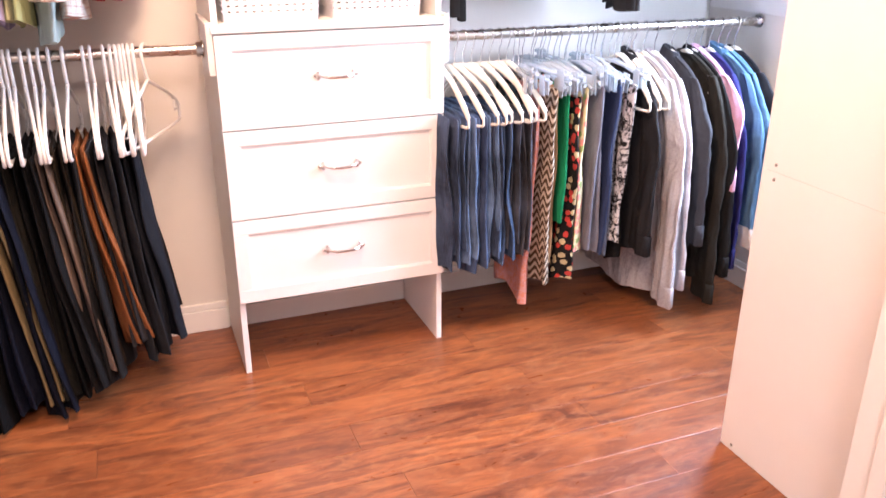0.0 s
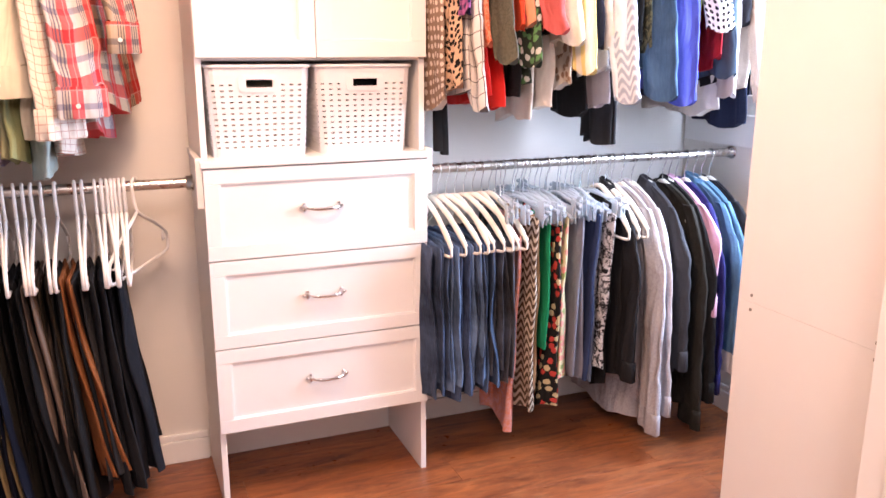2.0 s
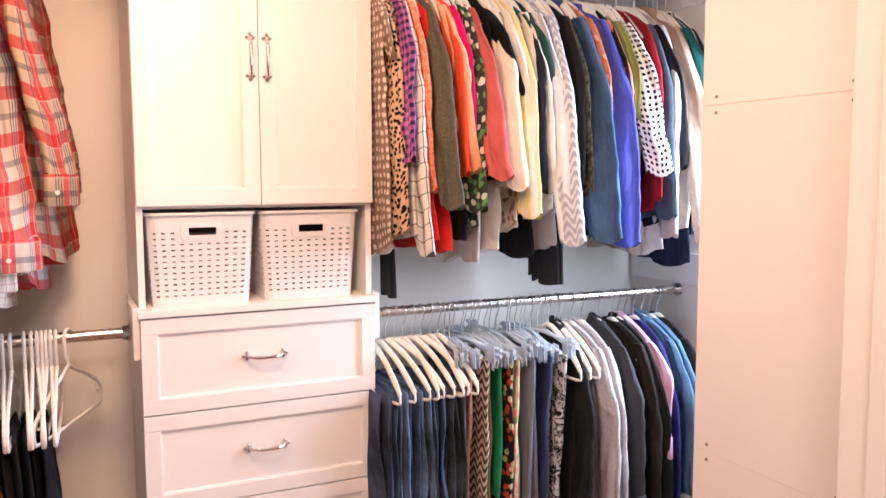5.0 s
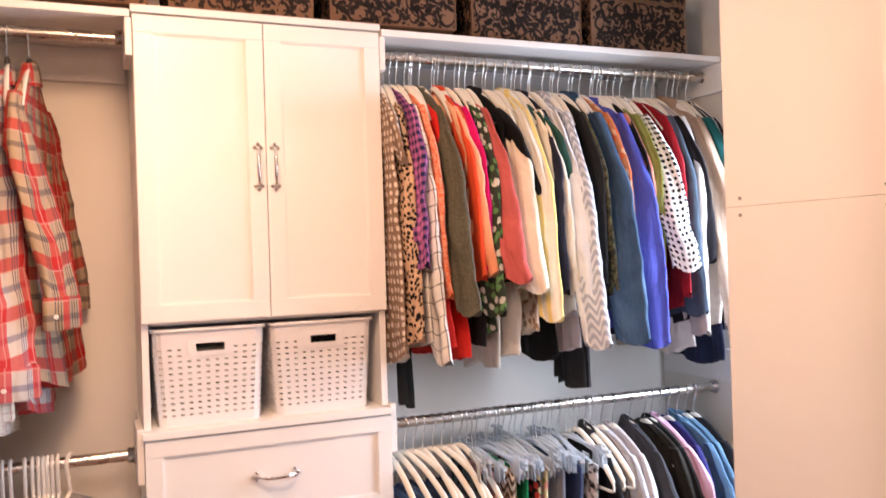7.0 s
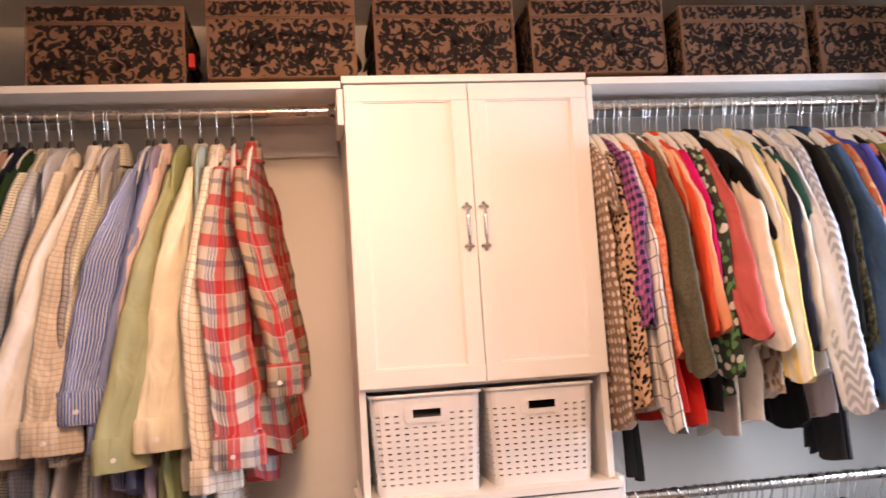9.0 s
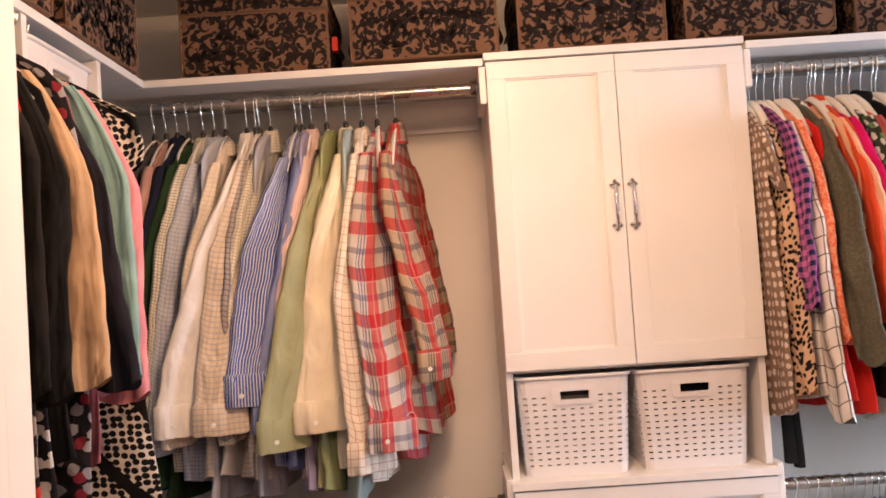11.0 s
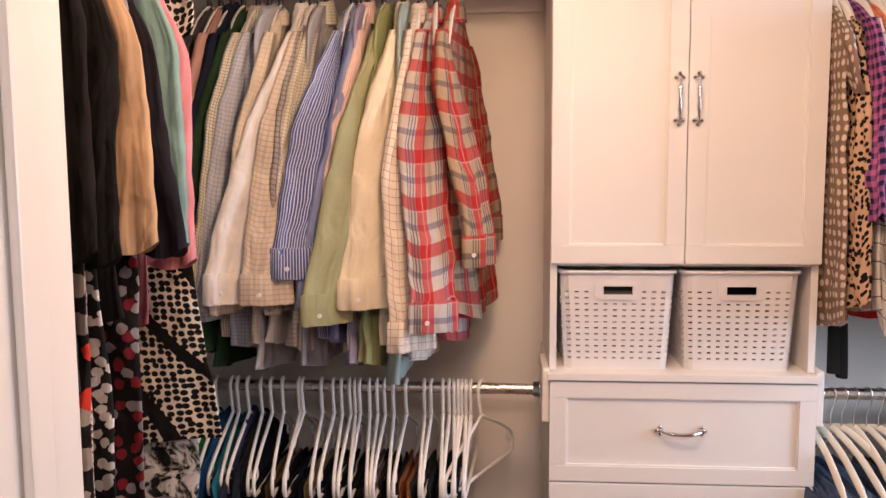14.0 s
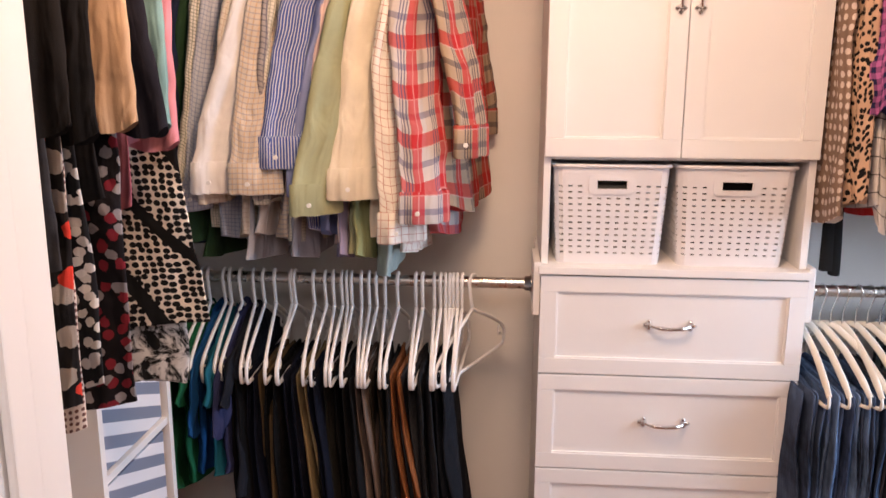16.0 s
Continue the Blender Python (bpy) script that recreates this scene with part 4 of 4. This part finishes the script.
# tops on the upper right rod
gr = "tops on the upper rod"
right_tops = (
    (0.334, "taupe polka dot blouse", C("taupe_dots", (0.25, 0.165, 0.12), "dots", (0.62, 0.52, 0.44), size=0.024), 1.15, 1.700, 0.0),
    (0.352, "leopard print blouse", C("leopard", (0.58, 0.38, 0.25), "leopard", (0.012, 0.010, 0.010), size=0.015), 1.19, 1.225, -0.012),
    (0.396, "white shirt with black windowpane", C("white_pane", (0.72, 0.68, 0.64), "grid", (0.16, 0.15, 0.14), size=0.042), 1.19, 1.160, -0.012),
    (0.376, "navy and magenta gingham shirt", C("gingham", (0.46, 0.13, 0.32), "gingham", (0.020, 0.020, 0.07), size=0.024), 1.38, 1.42, -0.030),
    (0.422, "coral print blouse", C("coral_print", (0.72, 0.14, 0.06), "mottle", (0.75, 0.32, 0.20), size=0.012), 1.24, 1.335, -0.012),
    (0.443, "bright red top", C("bright_red", (0.60, 0.025, 0.018)), 1.16, 0.000, -0.012),
    (0.467, "olive grey embroidered tunic", C("olive_grey", (0.115, 0.105, 0.075), "mottle", (0.075, 0.07, 0.05), size=0.006), 1.32, 1.290, -0.012),
    (0.507, "peach ombre blouse", C("peach", (0.78, 0.40, 0.25), "ombre", (0.72, 0.17, 0.04)), 1.40, 1.390, -0.012),
    (0.547, "hot pink top", C("hot_pink", (0.60, 0.012, 0.13)), 1.41, 1.400, -0.012),
    (0.527, "orange red top", C("orange_red", (0.70, 0.08, 0.03)), 1.40, 1.380, -0.012),
    (0.580, "green leaf print blouse", C("leaf_print", (0.035, 0.045, 0.03), "floral", (0.10, 0.22, 0.08), (0.55, 0.52, 0.45), size=0.026), 1.20, 1.280, -0.012),
    (0.615, "rose pink cardigan", C("rose", (0.52, 0.11, 0.10)), 1.36, 1.370, -0.012),
    (0.644, "black top", C("black_knit", BLACK), 1.34, 1.600, 0.03),
    (0.683, "cream blouse", C("cream_silk", (0.76, 0.68, 0.55)), 1.32, 1.340, -0.012),
    (0.712, "ivory blouse", C("ivory_silk", (0.78, 0.72, 0.62)), 1.30, 1.360, -0.012),
    (0.744, "pale yellow striped cardigan", C("pale_yellow", (0.78, 0.72, 0.58), "stripe", (0.78, 0.60, 0.22), size=0.05), 1.26, 1.260, -0.012),
    (0.771, "dark green top with white band", C("bottle_green", (0.02, 0.075, 0.06)), 1.45, 1.620, 0.035),
    (0.783, "cream cardigan", C("cream_knit", (0.74, 0.66, 0.54)), 1.30, 1.330, -0.012),
    (0.805, "navy top", C("navy_knit", (0.018, 0.018, 0.03)), 1.33, 1.330, -0.012),
    (0.836, "white blouse", C("white_silk", (0.74, 0.72, 0.72)), 1.24, 1.180, -0.012),
    (0.881, "grey and white cable sweater", C("cable", (0.66, 0.66, 0.67), "cable", (0.36, 0.37, 0.42)), 1.24, 1.175, -0.012),
    (0.917, "black top", C("black_cotton", (0.014, 0.014, 0.014)), 1.26, 1.340, -0.012),
    (0.937, "camouflage green top", C("camo", (0.10, 0.09, 0.05), "mottle", (0.02, 0.022, 0.015), size=0.03), 1.24, 1.320, -0.012),
    (0.976, "dark denim shirt", C("dark_denim", (0.018, 0.042, 0.085), "denim", (0.06, 0.11, 0.18)), 1.24, 1.180, -0.012),
    (1.015, "rust print top", C("rust_print", (0.52, 0.20, 0.10), "floral", (0.65, 0.42, 0.28), (0.60, 0.12, 0.05), size=0.03), 1.30, 1.360, -0.012),
    (1.057, "royal blue cardigan", C("royal_blue", (0.065, 0.080, 0.36)), 1.20, 1.165, -0.012),
    (1.083, "salmon top", C("salmon", (0.66, 0.22, 0.16)), 1.30, 1.380, -0.012),
    (1.096, "black cardigan", C("black_wool", (0.012, 0.012, 0.012)), 1.25, 1.400, -0.012),
    (1.118, "olive green top", C("olive", (0.20, 0.21, 0.055)), 1.30, 1.380, -0.012),
    (1.171, "white top with black dots", C("dotted_white", (0.76, 0.73, 0.68), "dots", (0.012, 0.012, 0.014), size=0.019), 1.32, 1.380, -0.012),
    (1.227, "dark red blouse", C("dark_red", (0.27, 0.012, 0.018)), 1.23, 1.300, -0.012),
    (1.254, "slate blue denim shirt", C("slate", (0.055, 0.08, 0.11)), 1.22, 1.240, -0.012),
    (1.274, "black knit top", C("ink", (0.014, 0.013, 0.016)), 1.2, 1.400, -0.012),
    (1.298, "light grey cardigan", C("light_grey", (0.42, 0.38, 0.36)), 1.17, 1.180, -0.012),
    (1.357, "tan and white sweater", C("tan_white", (0.36, 0.25, 0.18), "ombre", (0.46, 0.39, 0.34)), 1.18, 1.150, -0.012),
    (1.401, "teal top", C("teal_knit", (0.012, 0.12, 0.13)), 1.22, 1.450, -0.012),
    (1.438, "black and white striped top", C("bw_stripe", (0.02, 0.02, 0.03), "stripe", (0.6, 0.6, 0.6), size=0.02), 1.15, 1.450, -0.012),
)
FORE = (6, 11, 13, 15, 19, 20, 23, 25, 29, 34)
for i, (x, lab, m, hem, sl, lean) in enumerate(right_tops):
    hang(H_GARMENT, x, RY, RZ1, (i * 29 % 9 - 4) * 0.7)
    garment("top", lab + " on an ivory hanger", "top", m, (x, RY, RZ1), hem, sl, lean + 0.022 + 0.011 * (i * 37 % 5 - 1), 0.075 + 0.006 * (i % 3) if i in FORE else 0.004 + 0.006 * (i % 4), (i * 41 % 9 - 4) * 0.8, 300 + i, 1.35 if i in (23, 25, 33, 34, 29) else 0.85, 0.88 if i == 0 else 0.90 if i == 1 else 0.97, collar=i % 3 == 0 or i in FORE, group=gr, sw=0.95 if i in (23, 25) else 0.85 if i == 0 else 0.55 if i == 1 else 0.64 if i in (11, 13, 19) else 0.74 if i in FORE else 0.85, turn=40 if i in FORE else 4 + 6 * (i * 7 % 3), drift=0.018)
for i in range(14):
    hang(H_GARMENT, 0.358 + i * 0.0787, RY, RZ1, (i * 17 % 7 - 3))
# hems that show under the tops
for i, (x, lab, c, k, c2, hem, fr) in enumerate((
    (0.385, "black ribbon ties", (0.012, 0.012, 0.012), "plain", (0, 0, 0), 1.03, 0.02),
    (0.414, "black ribbon ties", (0.012, 0.012, 0.012), "plain", (0, 0, 0), 1.02, 0.02),
    (0.522, "red blouse hem", (0.62, 0.03, 0.02), "plain", (0, 0, 0), 1.16, 0.15),
    (0.580, "black lace hem", (0.015, 0.013, 0.013), "plain", (0, 0, 0), 1.19, 0.16),
    (0.639, "sheer cream hem", (0.66, 0.60, 0.52), "plain", (0, 0, 0), 1.11, 0.13),
    (0.678, "sheer cream hem", (0.70, 0.64, 0.56), "plain", (0, 0, 0), 1.14, 0.15),
    (0.732, "beige floral hem", (0.62, 0.52, 0.42), "floral", (0.30, 0.18, 0.12), 1.21, 0.19),
    (0.834, "black pleated hem", (0.012, 0.012, 0.013), "plain", (0, 0, 0), 1.13, 0.10),
    (0.878, "lilac grey hem", (0.50, 0.44, 0.46), "plain", (0, 0, 0), 1.16, 0.16),
    (0.947, "charcoal tweed hem", (0.028, 0.027, 0.028), "plain", (0, 0, 0), 1.03, 0.07),
    (0.971, "charcoal tweed hem", (0.035, 0.034, 0.036), "plain", (0, 0, 0), 1.02, 0.08),
    (1.108, "navy hem", (0.02, 0.022, 0.05), "plain", (0, 0, 0), 1.17, 0.15),
    (1.206, "beige hem", (0.45, 0.38, 0.32), "plain", (0, 0, 0), 1.14, 0.15),
    (1.293, "white hem", (0.62, 0.58, 0.54), "plain", (0, 0, 0), 1.12, 0.16),
    (1.401, "navy hem", (0.015, 0.02, 0.045), "plain", (0, 0, 0), 1.08, 0.17),
)):
    folded("blouse_tail", lab + " hanging below the tops", "blouse", C("hem_cloth", c, k, c2, size=0.03), (x, RY, RZ1), 1.45, hem, fr, 0.12 if fr > 0.05 else -0.006, 400 + i, 0.9, 0.95, swing=0.02 if fr > 0.05 else 0.0)

# trousers on the lower left rod
hooks = [-1.204, -1.189, -1.147, -1.131, -1.103, -1.068, -1.041, -1.011, -0.967, -0.957, -0.907, -0.875, -0.854, -0.831, -0.819, -0.806, -0.781, -0.760, -0.740, -0.718, -0.684, -0.637, -0.619, -0.589, -0.572, -0.560, -0.549, -0.539, -0.529, -0.516, -0.489]
for i, x in enumerate(hooks):
    hang(H_TUBE, x, RY, RZ2, (i * 23 % 9 - 4) * 0.9 + (3 if i < 20 else 0) - (26 if i == len(hooks) - 1 else 0))
trousers = (
    (-1.077, BLACK, "black"), (-1.045, NAVY, "navy"), (-1.014, (0.10, 0.065, 0.03), "dark khaki"), (-0.981, BLACK, "black"), (-0.949, (0.014, 0.018, 0.04), "navy"),
    (-0.917, (0.20, 0.145, 0.07), "khaki"), (-0.883, NAVY, "navy"), (-0.853, (0.03, 0.028, 0.022), "dark olive"), (-0.822, BLACK, "black"), (-0.793, (0.018, 0.018, 0.02), "black"),
    (-0.761, (0.13, 0.095, 0.075), "taupe"), (-0.734, (0.055, 0.040, 0.026), "dark brown"), (-0.706, (0.030, 0.030, 0.032), "charcoal"), (-0.675, (0.20, 0.072, 0.026), "rust brown"),
    (-0.642, (0.055, 0.055, 0.060), "grey"), (-0.606, (0.038, 0.040, 0.046), "charcoal"), (-0.565, (0.022, 0.026, 0.036), "dark navy"))
for i, (x, c, w) in enumerate(trousers):
    folded("trousers", w + " trousers folded over a white hanger", "trousers", C("twill", tuple((0.40 if max(c) < 0.1 else 1.15) * k for k in c), rough=0.8), (x, RY, RZ2), RZ2 - 0.222, (0.185 if x > -0.68 else 0.12 if x > -0.8 else 0.04) - 0.04 * (i % 3 == 0), 0.165 - 0.01 * (i % 3), 0.15, 500 + i, 1.35 if i < 16 else 1.7, 0.84, (0.035 + 0.045 * (i * 7 % 4) / 3) if x > -0.95 else 0.02, (i * 19 % 7 - 3) * 1.0, "trousers on white hangers", swing=0.03)
for i, (x, c, w, hem) in enumerate(((-1.228, (0.012, 0.09, 0.035), "green", 0.42), (-1.199, (0.01, 0.11, 0.05), "emerald", 0.44), (-1.164, (0.008, 0.065, 0.20), "blue", 0.46), (-1.135, (0.012, 0.115, 0.165), "teal", 0.45), (-1.101, (0.03, 0.035, 0.09), "navy", 0.46), (-1.071, (0.012, 0.014, 0.02), "black", 0.40))):
    garment("polo_shirt", w + " polo shirt on the lower rod", "shirt", C("jersey", c), (x, RY, RZ2), hem, 0.70 if i % 2 else 0.62, 0.0, 0.03, (i * 13 % 5 - 2), 540 + i, 1.0, 0.95, group="polo shirts")
for i, x in enumerate((-0.62, -0.60, -0.70)):
    folded("waist_tie", "dark fabric strap hanging below trousers", "strap", C("strap_cloth", (0.03, 0.03, 0.035) if i < 2 else (0.25, 0.24, 0.24)), (x, RY, RZ2), 0.30, 0.10 + 0.03 * i, 0.05, -0.02, 560 + i, 0.5, 0.7)

# lower right rod: jeans, skirts on clips, jackets
jeans = ((0.324, (0.010, 0.016, 0.032)), (0.349, (0.014, 0.024, 0.045)), (0.376, (0.045, 0.072, 0.12)), (0.403, (0.012, 0.020, 0.042)), (0.432, (0.05, 0.085, 0.145)), (0.463, (0.010, 0.016, 0.030)), (0.492, (0.014, 0.028, 0.055)), (0.523, (0.014, 0.012, 0.010)), (0.550, (0.020, 0.016, 0.012)))
for i, (x, c) in enumerate(jeans):
    hang(H_VELVET, x + 0.012, RY, RZ2, (i * 37 % 7 - 3) * 3.2 + 14)
    folded("jeans", "dark blue denim jeans folded over an ivory hanger" if i < 7 else "black trousers folded over an ivory hanger", "jeans", C("denim", tuple(0.62 * k for k in c), "denim", tuple(0.55 * a + 0.75 * b for a, b in zip((0.09, 0.12, 0.18), (3 * c[0], 3 * c[1], 3 * c[2])))), (x, RY, RZ2), RZ2 - 0.215, 0.255 + 0.025 * (i * 5 % 3), 0.175, 0.15, 600 + i, 1.25, 0.9, 0.012, (i * 11 % 5 - 2) * 1.5, "folded jeans")
skirts = (
    (0.583, "black and teal print", C("teal_print", (0.015, 0.02, 0.024), "floral", (0.07, 0.10, 0.11), (0.10, 0.12, 0.12), size=0.06), 0.30, 0.14),
    (0.614, "pink ditsy print", C("pink_ditsy", (0.62, 0.34, 0.34), "mottle", (0.62, 0.24, 0.16), size=0.012), 0.10, 0.13),
    (0.654, "brown and white chevron", C("chevron", (0.56, 0.48, 0.38), "cable", (0.08, 0.05, 0.03)), 0.17, 0.16),
    (0.677, "tan", C("tan_skirt", (0.34, 0.21, 0.11)), 0.22, 0.13),
    (0.702, "emerald green", C("emerald", (0.004, 0.19, 0.075)), 0.36, 0.155),
    (0.745, "black floral", C("black_floral", (0.012, 0.012, 0.012), "floral", (0.45, 0.05, 0.04), (0.50, 0.42, 0.25), size=0.028), 0.16, 0.16),
    (0.772, "cream floral", C("cream_floral", (0.62, 0.56, 0.34), "floral", (0.25, 0.32, 0.12), (0.66, 0.30, 0.25), size=0.03), 0.26, 0.15),
    (0.808, "grey", C("grey_wool", (0.17, 0.175, 0.21)), 0.27, 0.16),
    (0.839, "grey", C("grey_felt", (0.20, 0.205, 0.24)), 0.25, 0.14),
    (0.874, "dark navy", C("navy_skirt", (0.03, 0.045, 0.10)), 0.24, 0.16),
    (0.901, "slate grey", C("slate_skirt", (0.12, 0.14, 0.19)), 0.22, 0.15),
    (0.926, "black and white print", C("bw_print", (0.014, 0.014, 0.016), "mottle", (0.55, 0.55, 0.56), size=0.022), 0.27, 0.17),
    (0.951, "black", C("black_crepe", (0.010, 0.010, 0.010)), 0.20, 0.13),
)
for i, (x, w, m, bot, fr) in enumerate(skirts):
    hang(H_CLIP, x, RY, RZ2, (i * 31 % 9 - 4) * 2.4, (i * 23 % 7 - 3) * 1.5)
    folded("skirt", w + " skirt clipped to a clear hanger", "skirt", m, (x, RY, RZ2), RZ2 - 0.155, bot, fr, 0.13, 640 + i, 1.1, 0.92, 0.0, (i * 7 % 5 - 2), "skirts on clip hangers")
for i in range(8):
    hang(H_CLIP, 0.599 + i * 0.0434, RY, RZ2, (i * 13 % 7 - 3) * 3.5, (i * 29 % 9 - 4) * 2.5)
for i, x in enumerate((0.970, 0.996, 1.019)):
    hang(H_VELVET, x, RY, RZ2, 3 * i - 2)
jackets = (
    (1.004, "black zip jacket", C("charcoal_fleece", (0.018, 0.018, 0.020)), 0.22, 0.32, -0.005),
    (1.059, "heather grey hooded jacket", C("heather_light", (0.36, 0.35, 0.37), "mottle", (0.44, 0.43, 0.45), size=0.008), 0.06, 0.16, -0.03),
    (1.101, "pale pinkish grey sweat jacket", C("grey_sweat", (0.40, 0.36, 0.36), "mottle", (0.46, 0.42, 0.42), size=0.008), 0.12, 0.20, 0.0),
    (1.168, "charcoal wool jacket", C("charcoal_wool", (0.045, 0.046, 0.052)), 0.22, 0.34, 0.0),
    (1.229, "dark olive long coat", C("dark_olive", (0.024, 0.022, 0.018)), 0.10, 0.12, 0.0),
    (1.255, "black jacket", C("black_coat", (0.012, 0.012, 0.012)), 0.16, 0.22, 0.0),
    (1.284, "pink lilac cardigan", C("lilac", (0.62, 0.36, 0.48)), 0.42, 0.52, 0.0),
    (1.323, "navy blue jacket", C("indigo", (0.022, 0.022, 0.10)), 0.20, 0.24, 0.0),
    (1.361, "blue denim jacket", C("mid_denim", (0.045, 0.105, 0.19), "denim", (0.10, 0.20, 0.30)), 0.30, 0.31, 0.0),
    (1.395, "blue denim jacket", C("mid_denim_b", (0.05, 0.12, 0.21), "denim", (0.11, 0.22, 0.32)), 0.32, 0.33, 0.0),
    (1.430, "black jacket", C("black_twill", (0.012, 0.012, 0.014)), 0.40, 0.45, 0.0),
)
for i, (x, lab, m, hem, sl, lean) in enumerate(jackets):
    hang(H_GARMENT, x, RY, RZ2, (i * 17 % 7 - 3))
    garment("jacket", lab + " on an ivory hanger", "jacket", m, (x, RY, RZ2), hem, sl, lean, 0.075 if i == 1 else 0.02 + 0.01 * (i % 3), (i * 19 % 7 - 3) * 1.0, 700 + i, 1.05, 0.84 if i == 0 else 0.98, cuff=C("cuff_pale", (0.60, 0.58, 0.55)) if i in (8, 9) else m, collar=True, group="jackets on the lower rod", sw=1.05)

# ---- coats and dresses along the side wall ----
side = (
    (-0.528, "black sheath dress", "dress", C("black_sheath", (0.010, 0.009, 0.010)), 1.36, 0, 0.8, 0.96),
    (-0.552, "black and cream dotted dress", "dress", C("dotted_dress", (0.72, 0.66, 0.58), "dotcurve", (0.010, 0.010, 0.011), size=0.0128), 1.02, 1.77, 0.7, 0.90),
    (-0.612, "pink cardigan", "cardigan", C("pink_knit", (0.62, 0.25, 0.29)), 1.345, 1.37, 1.0, 0.87),
    (-0.640, "teal green coat", "coat", C("sea_green", (0.21, 0.36, 0.35)), 1.40, 1.40, 1.25, 0.86),
    (-0.668, "mauve dress", "dress", C("mauve", (0.30, 0.095, 0.12)), 1.25, 0, 0.9, 0.82),
    (-0.688, "dark navy coat", "coat", C("dark_navy_coat", (0.016, 0.015, 0.022)), 1.395, 1.40, 1.1, 0.70),
    (-0.722, "black dress with sparse small flowers", "dress", C("black_bloom", (0.012, 0.010, 0.012), "floral", (0.20, 0.02, 0.03), (0.26, 0.24, 0.25), size=0.026), 0.93, 0, 0.9, 0.96),
    (-0.744, "tan camel coat", "coat", C("camel", (0.50, 0.33, 0.20)), 1.40, 1.41, 1.0, 0.71),
    (-0.784, "black long top", "top", C("black_top_side", (0.011, 0.010, 0.011)), 1.27, 0, 0.8, 0.90),
    (-0.800, "black and white floral dress", "dress", C("bw_floral", (0.014, 0.014, 0.016), "floral", (0.60, 0.58, 0.55), (0.50, 0.48, 0.46), size=0.022), 0.99, 0, 0.9, 0.84),
    (-0.826, "black coat", "coat", C("black_coat_b", (0.011, 0.010, 0.010)), 1.38, 1.40, 1.1, 0.76),
    (-0.846, "beige dotted dress", "dress", C("beige_dots", (0.66, 0.56, 0.48), "dots", (0.16, 0.08, 0.07), size=0.010), 0.94, 0, 0.7, 0.80),
    (-0.878, "red and black floral dress", "dress", C("red_floral", (0.014, 0.012, 0.012), "floral", (0.62, 0.05, 0.03), (0.35, 0.30, 0.26), size=0.050), 0.99, 0, 0.9, 0.91),
    (-0.905, "dark grey coat", "coat", C("iron_grey", (0.040, 0.040, 0.045)), 1.19, 0, 0.9, 0.90),
    (-0.960, "black coat", "coat", C("black_coat_c", (0.013, 0.011, 0.010)), 1.40, 1.42, 1.2, 0.90),
    (-1.060, "black coat", "coat", C("black_coat_d", (0.012, 0.011, 0.011)), 1.38, 1.45, 1.1, 0.84),
)
for i, (y, lab, cat, m, hem, sl, th, wd) in enumerate(side):
    hang(H_GARMENT, RX, y, SZ, 90 + (i * 23 % 7 - 3))
    garment(cat, lab + " hanging on the side rod", cat, m, (RX, y, SZ), hem, sl, 0.0, 0.07 if "navy" in lab else 0.03 if "camel" in lab else 0.01, 90 + (i * 29 % 9 - 4), 800 + i, th * 0.8, wd, collar=True, group="clothes on the side rod", flare=0.085 if i == 1 else 0.0)
folded("skirt", "black and white floral skirt hem under the dotted dress", "skirt", C("bw_bloom", (0.60, 0.58, 0.55), "mottle", (0.012, 0.012, 0.012), size=0.035), (RX, -0.545, RZ1), 1.16, 0.93, 0.20, 0.15, 830, 0.6, 0.95, rz=90)

# ---- plank floor ----
slab = box(LEFT - 0.02, RIGHT + 0.02, FRONT - 0.06, BACK + 0.02, -0.05, -0.0085, 0)
box(-2.75, 2.75, -5.1, FRONT - 0.0601, -0.05, -0.0085, 0, slab)
fl = tagged(part("floor", slab, painted("subfloor", (0.05, 0.02, 0.01), 0.8)), "red-brown hand-scraped hickory plank floor", kind="structure")
PW, PL = 0.127, 1.215
planks = {}


def plank_mesh(ln):
    key = round(ln, 3)
    if key not in planks:
        bm = box(0, key, 0, PW, -0.008, 0.0, 0.0013)
        me = bpy.data.meshes.new("plank")
        bm.to_mesh(me)
        bm.free()
        me.materials.append(FLOOR)
        planks[key] = me
    return planks[key]


rng = random.Random(5)
yy = BACK + 0.05
row = 0
while yy > -4.9:
    yy -= PW + 0.0004
    x0, x1 = (LEFT - 0.01, RIGHT + 0.01) if yy > FRONT - 0.05 else (-2.7, 2.7)
    x = -2.75 - (row * 0.47 % 1.0) * PL
    while x < x1:
        s, e = max(x, x0), min(x + PL, x1)
        if e - s > 0.02:
            ob = new("plank", plank_mesh(e - s))
            ob.parent = fl
            ob.location = (s, yy, -0.0006 * rng.random())
        x += PL + 0.0004
    row += 1
# closet ceiling lamp
cl = thing("ceiling_lamp", -0.30, -0.92, TOP - 0.001, "unseen white square flush ceiling lamp", "ceiling lamp")
part("base", box(-0.27, 0.27, -0.27, 0.27, -0.03, 0.0, 0.004), TRIM, cl)
# unseen body added above the overhead bedroom fill
fill_body = thing("ceiling_lamp", -0.3, -2.75, TOP - 0.001, "unseen white square flush ceiling lamp", "ceiling lamp")
part("base", box(-0.42, 0.42, -0.42, 0.42, -0.03, 0.0, 0.004), TRIM, fill_body)
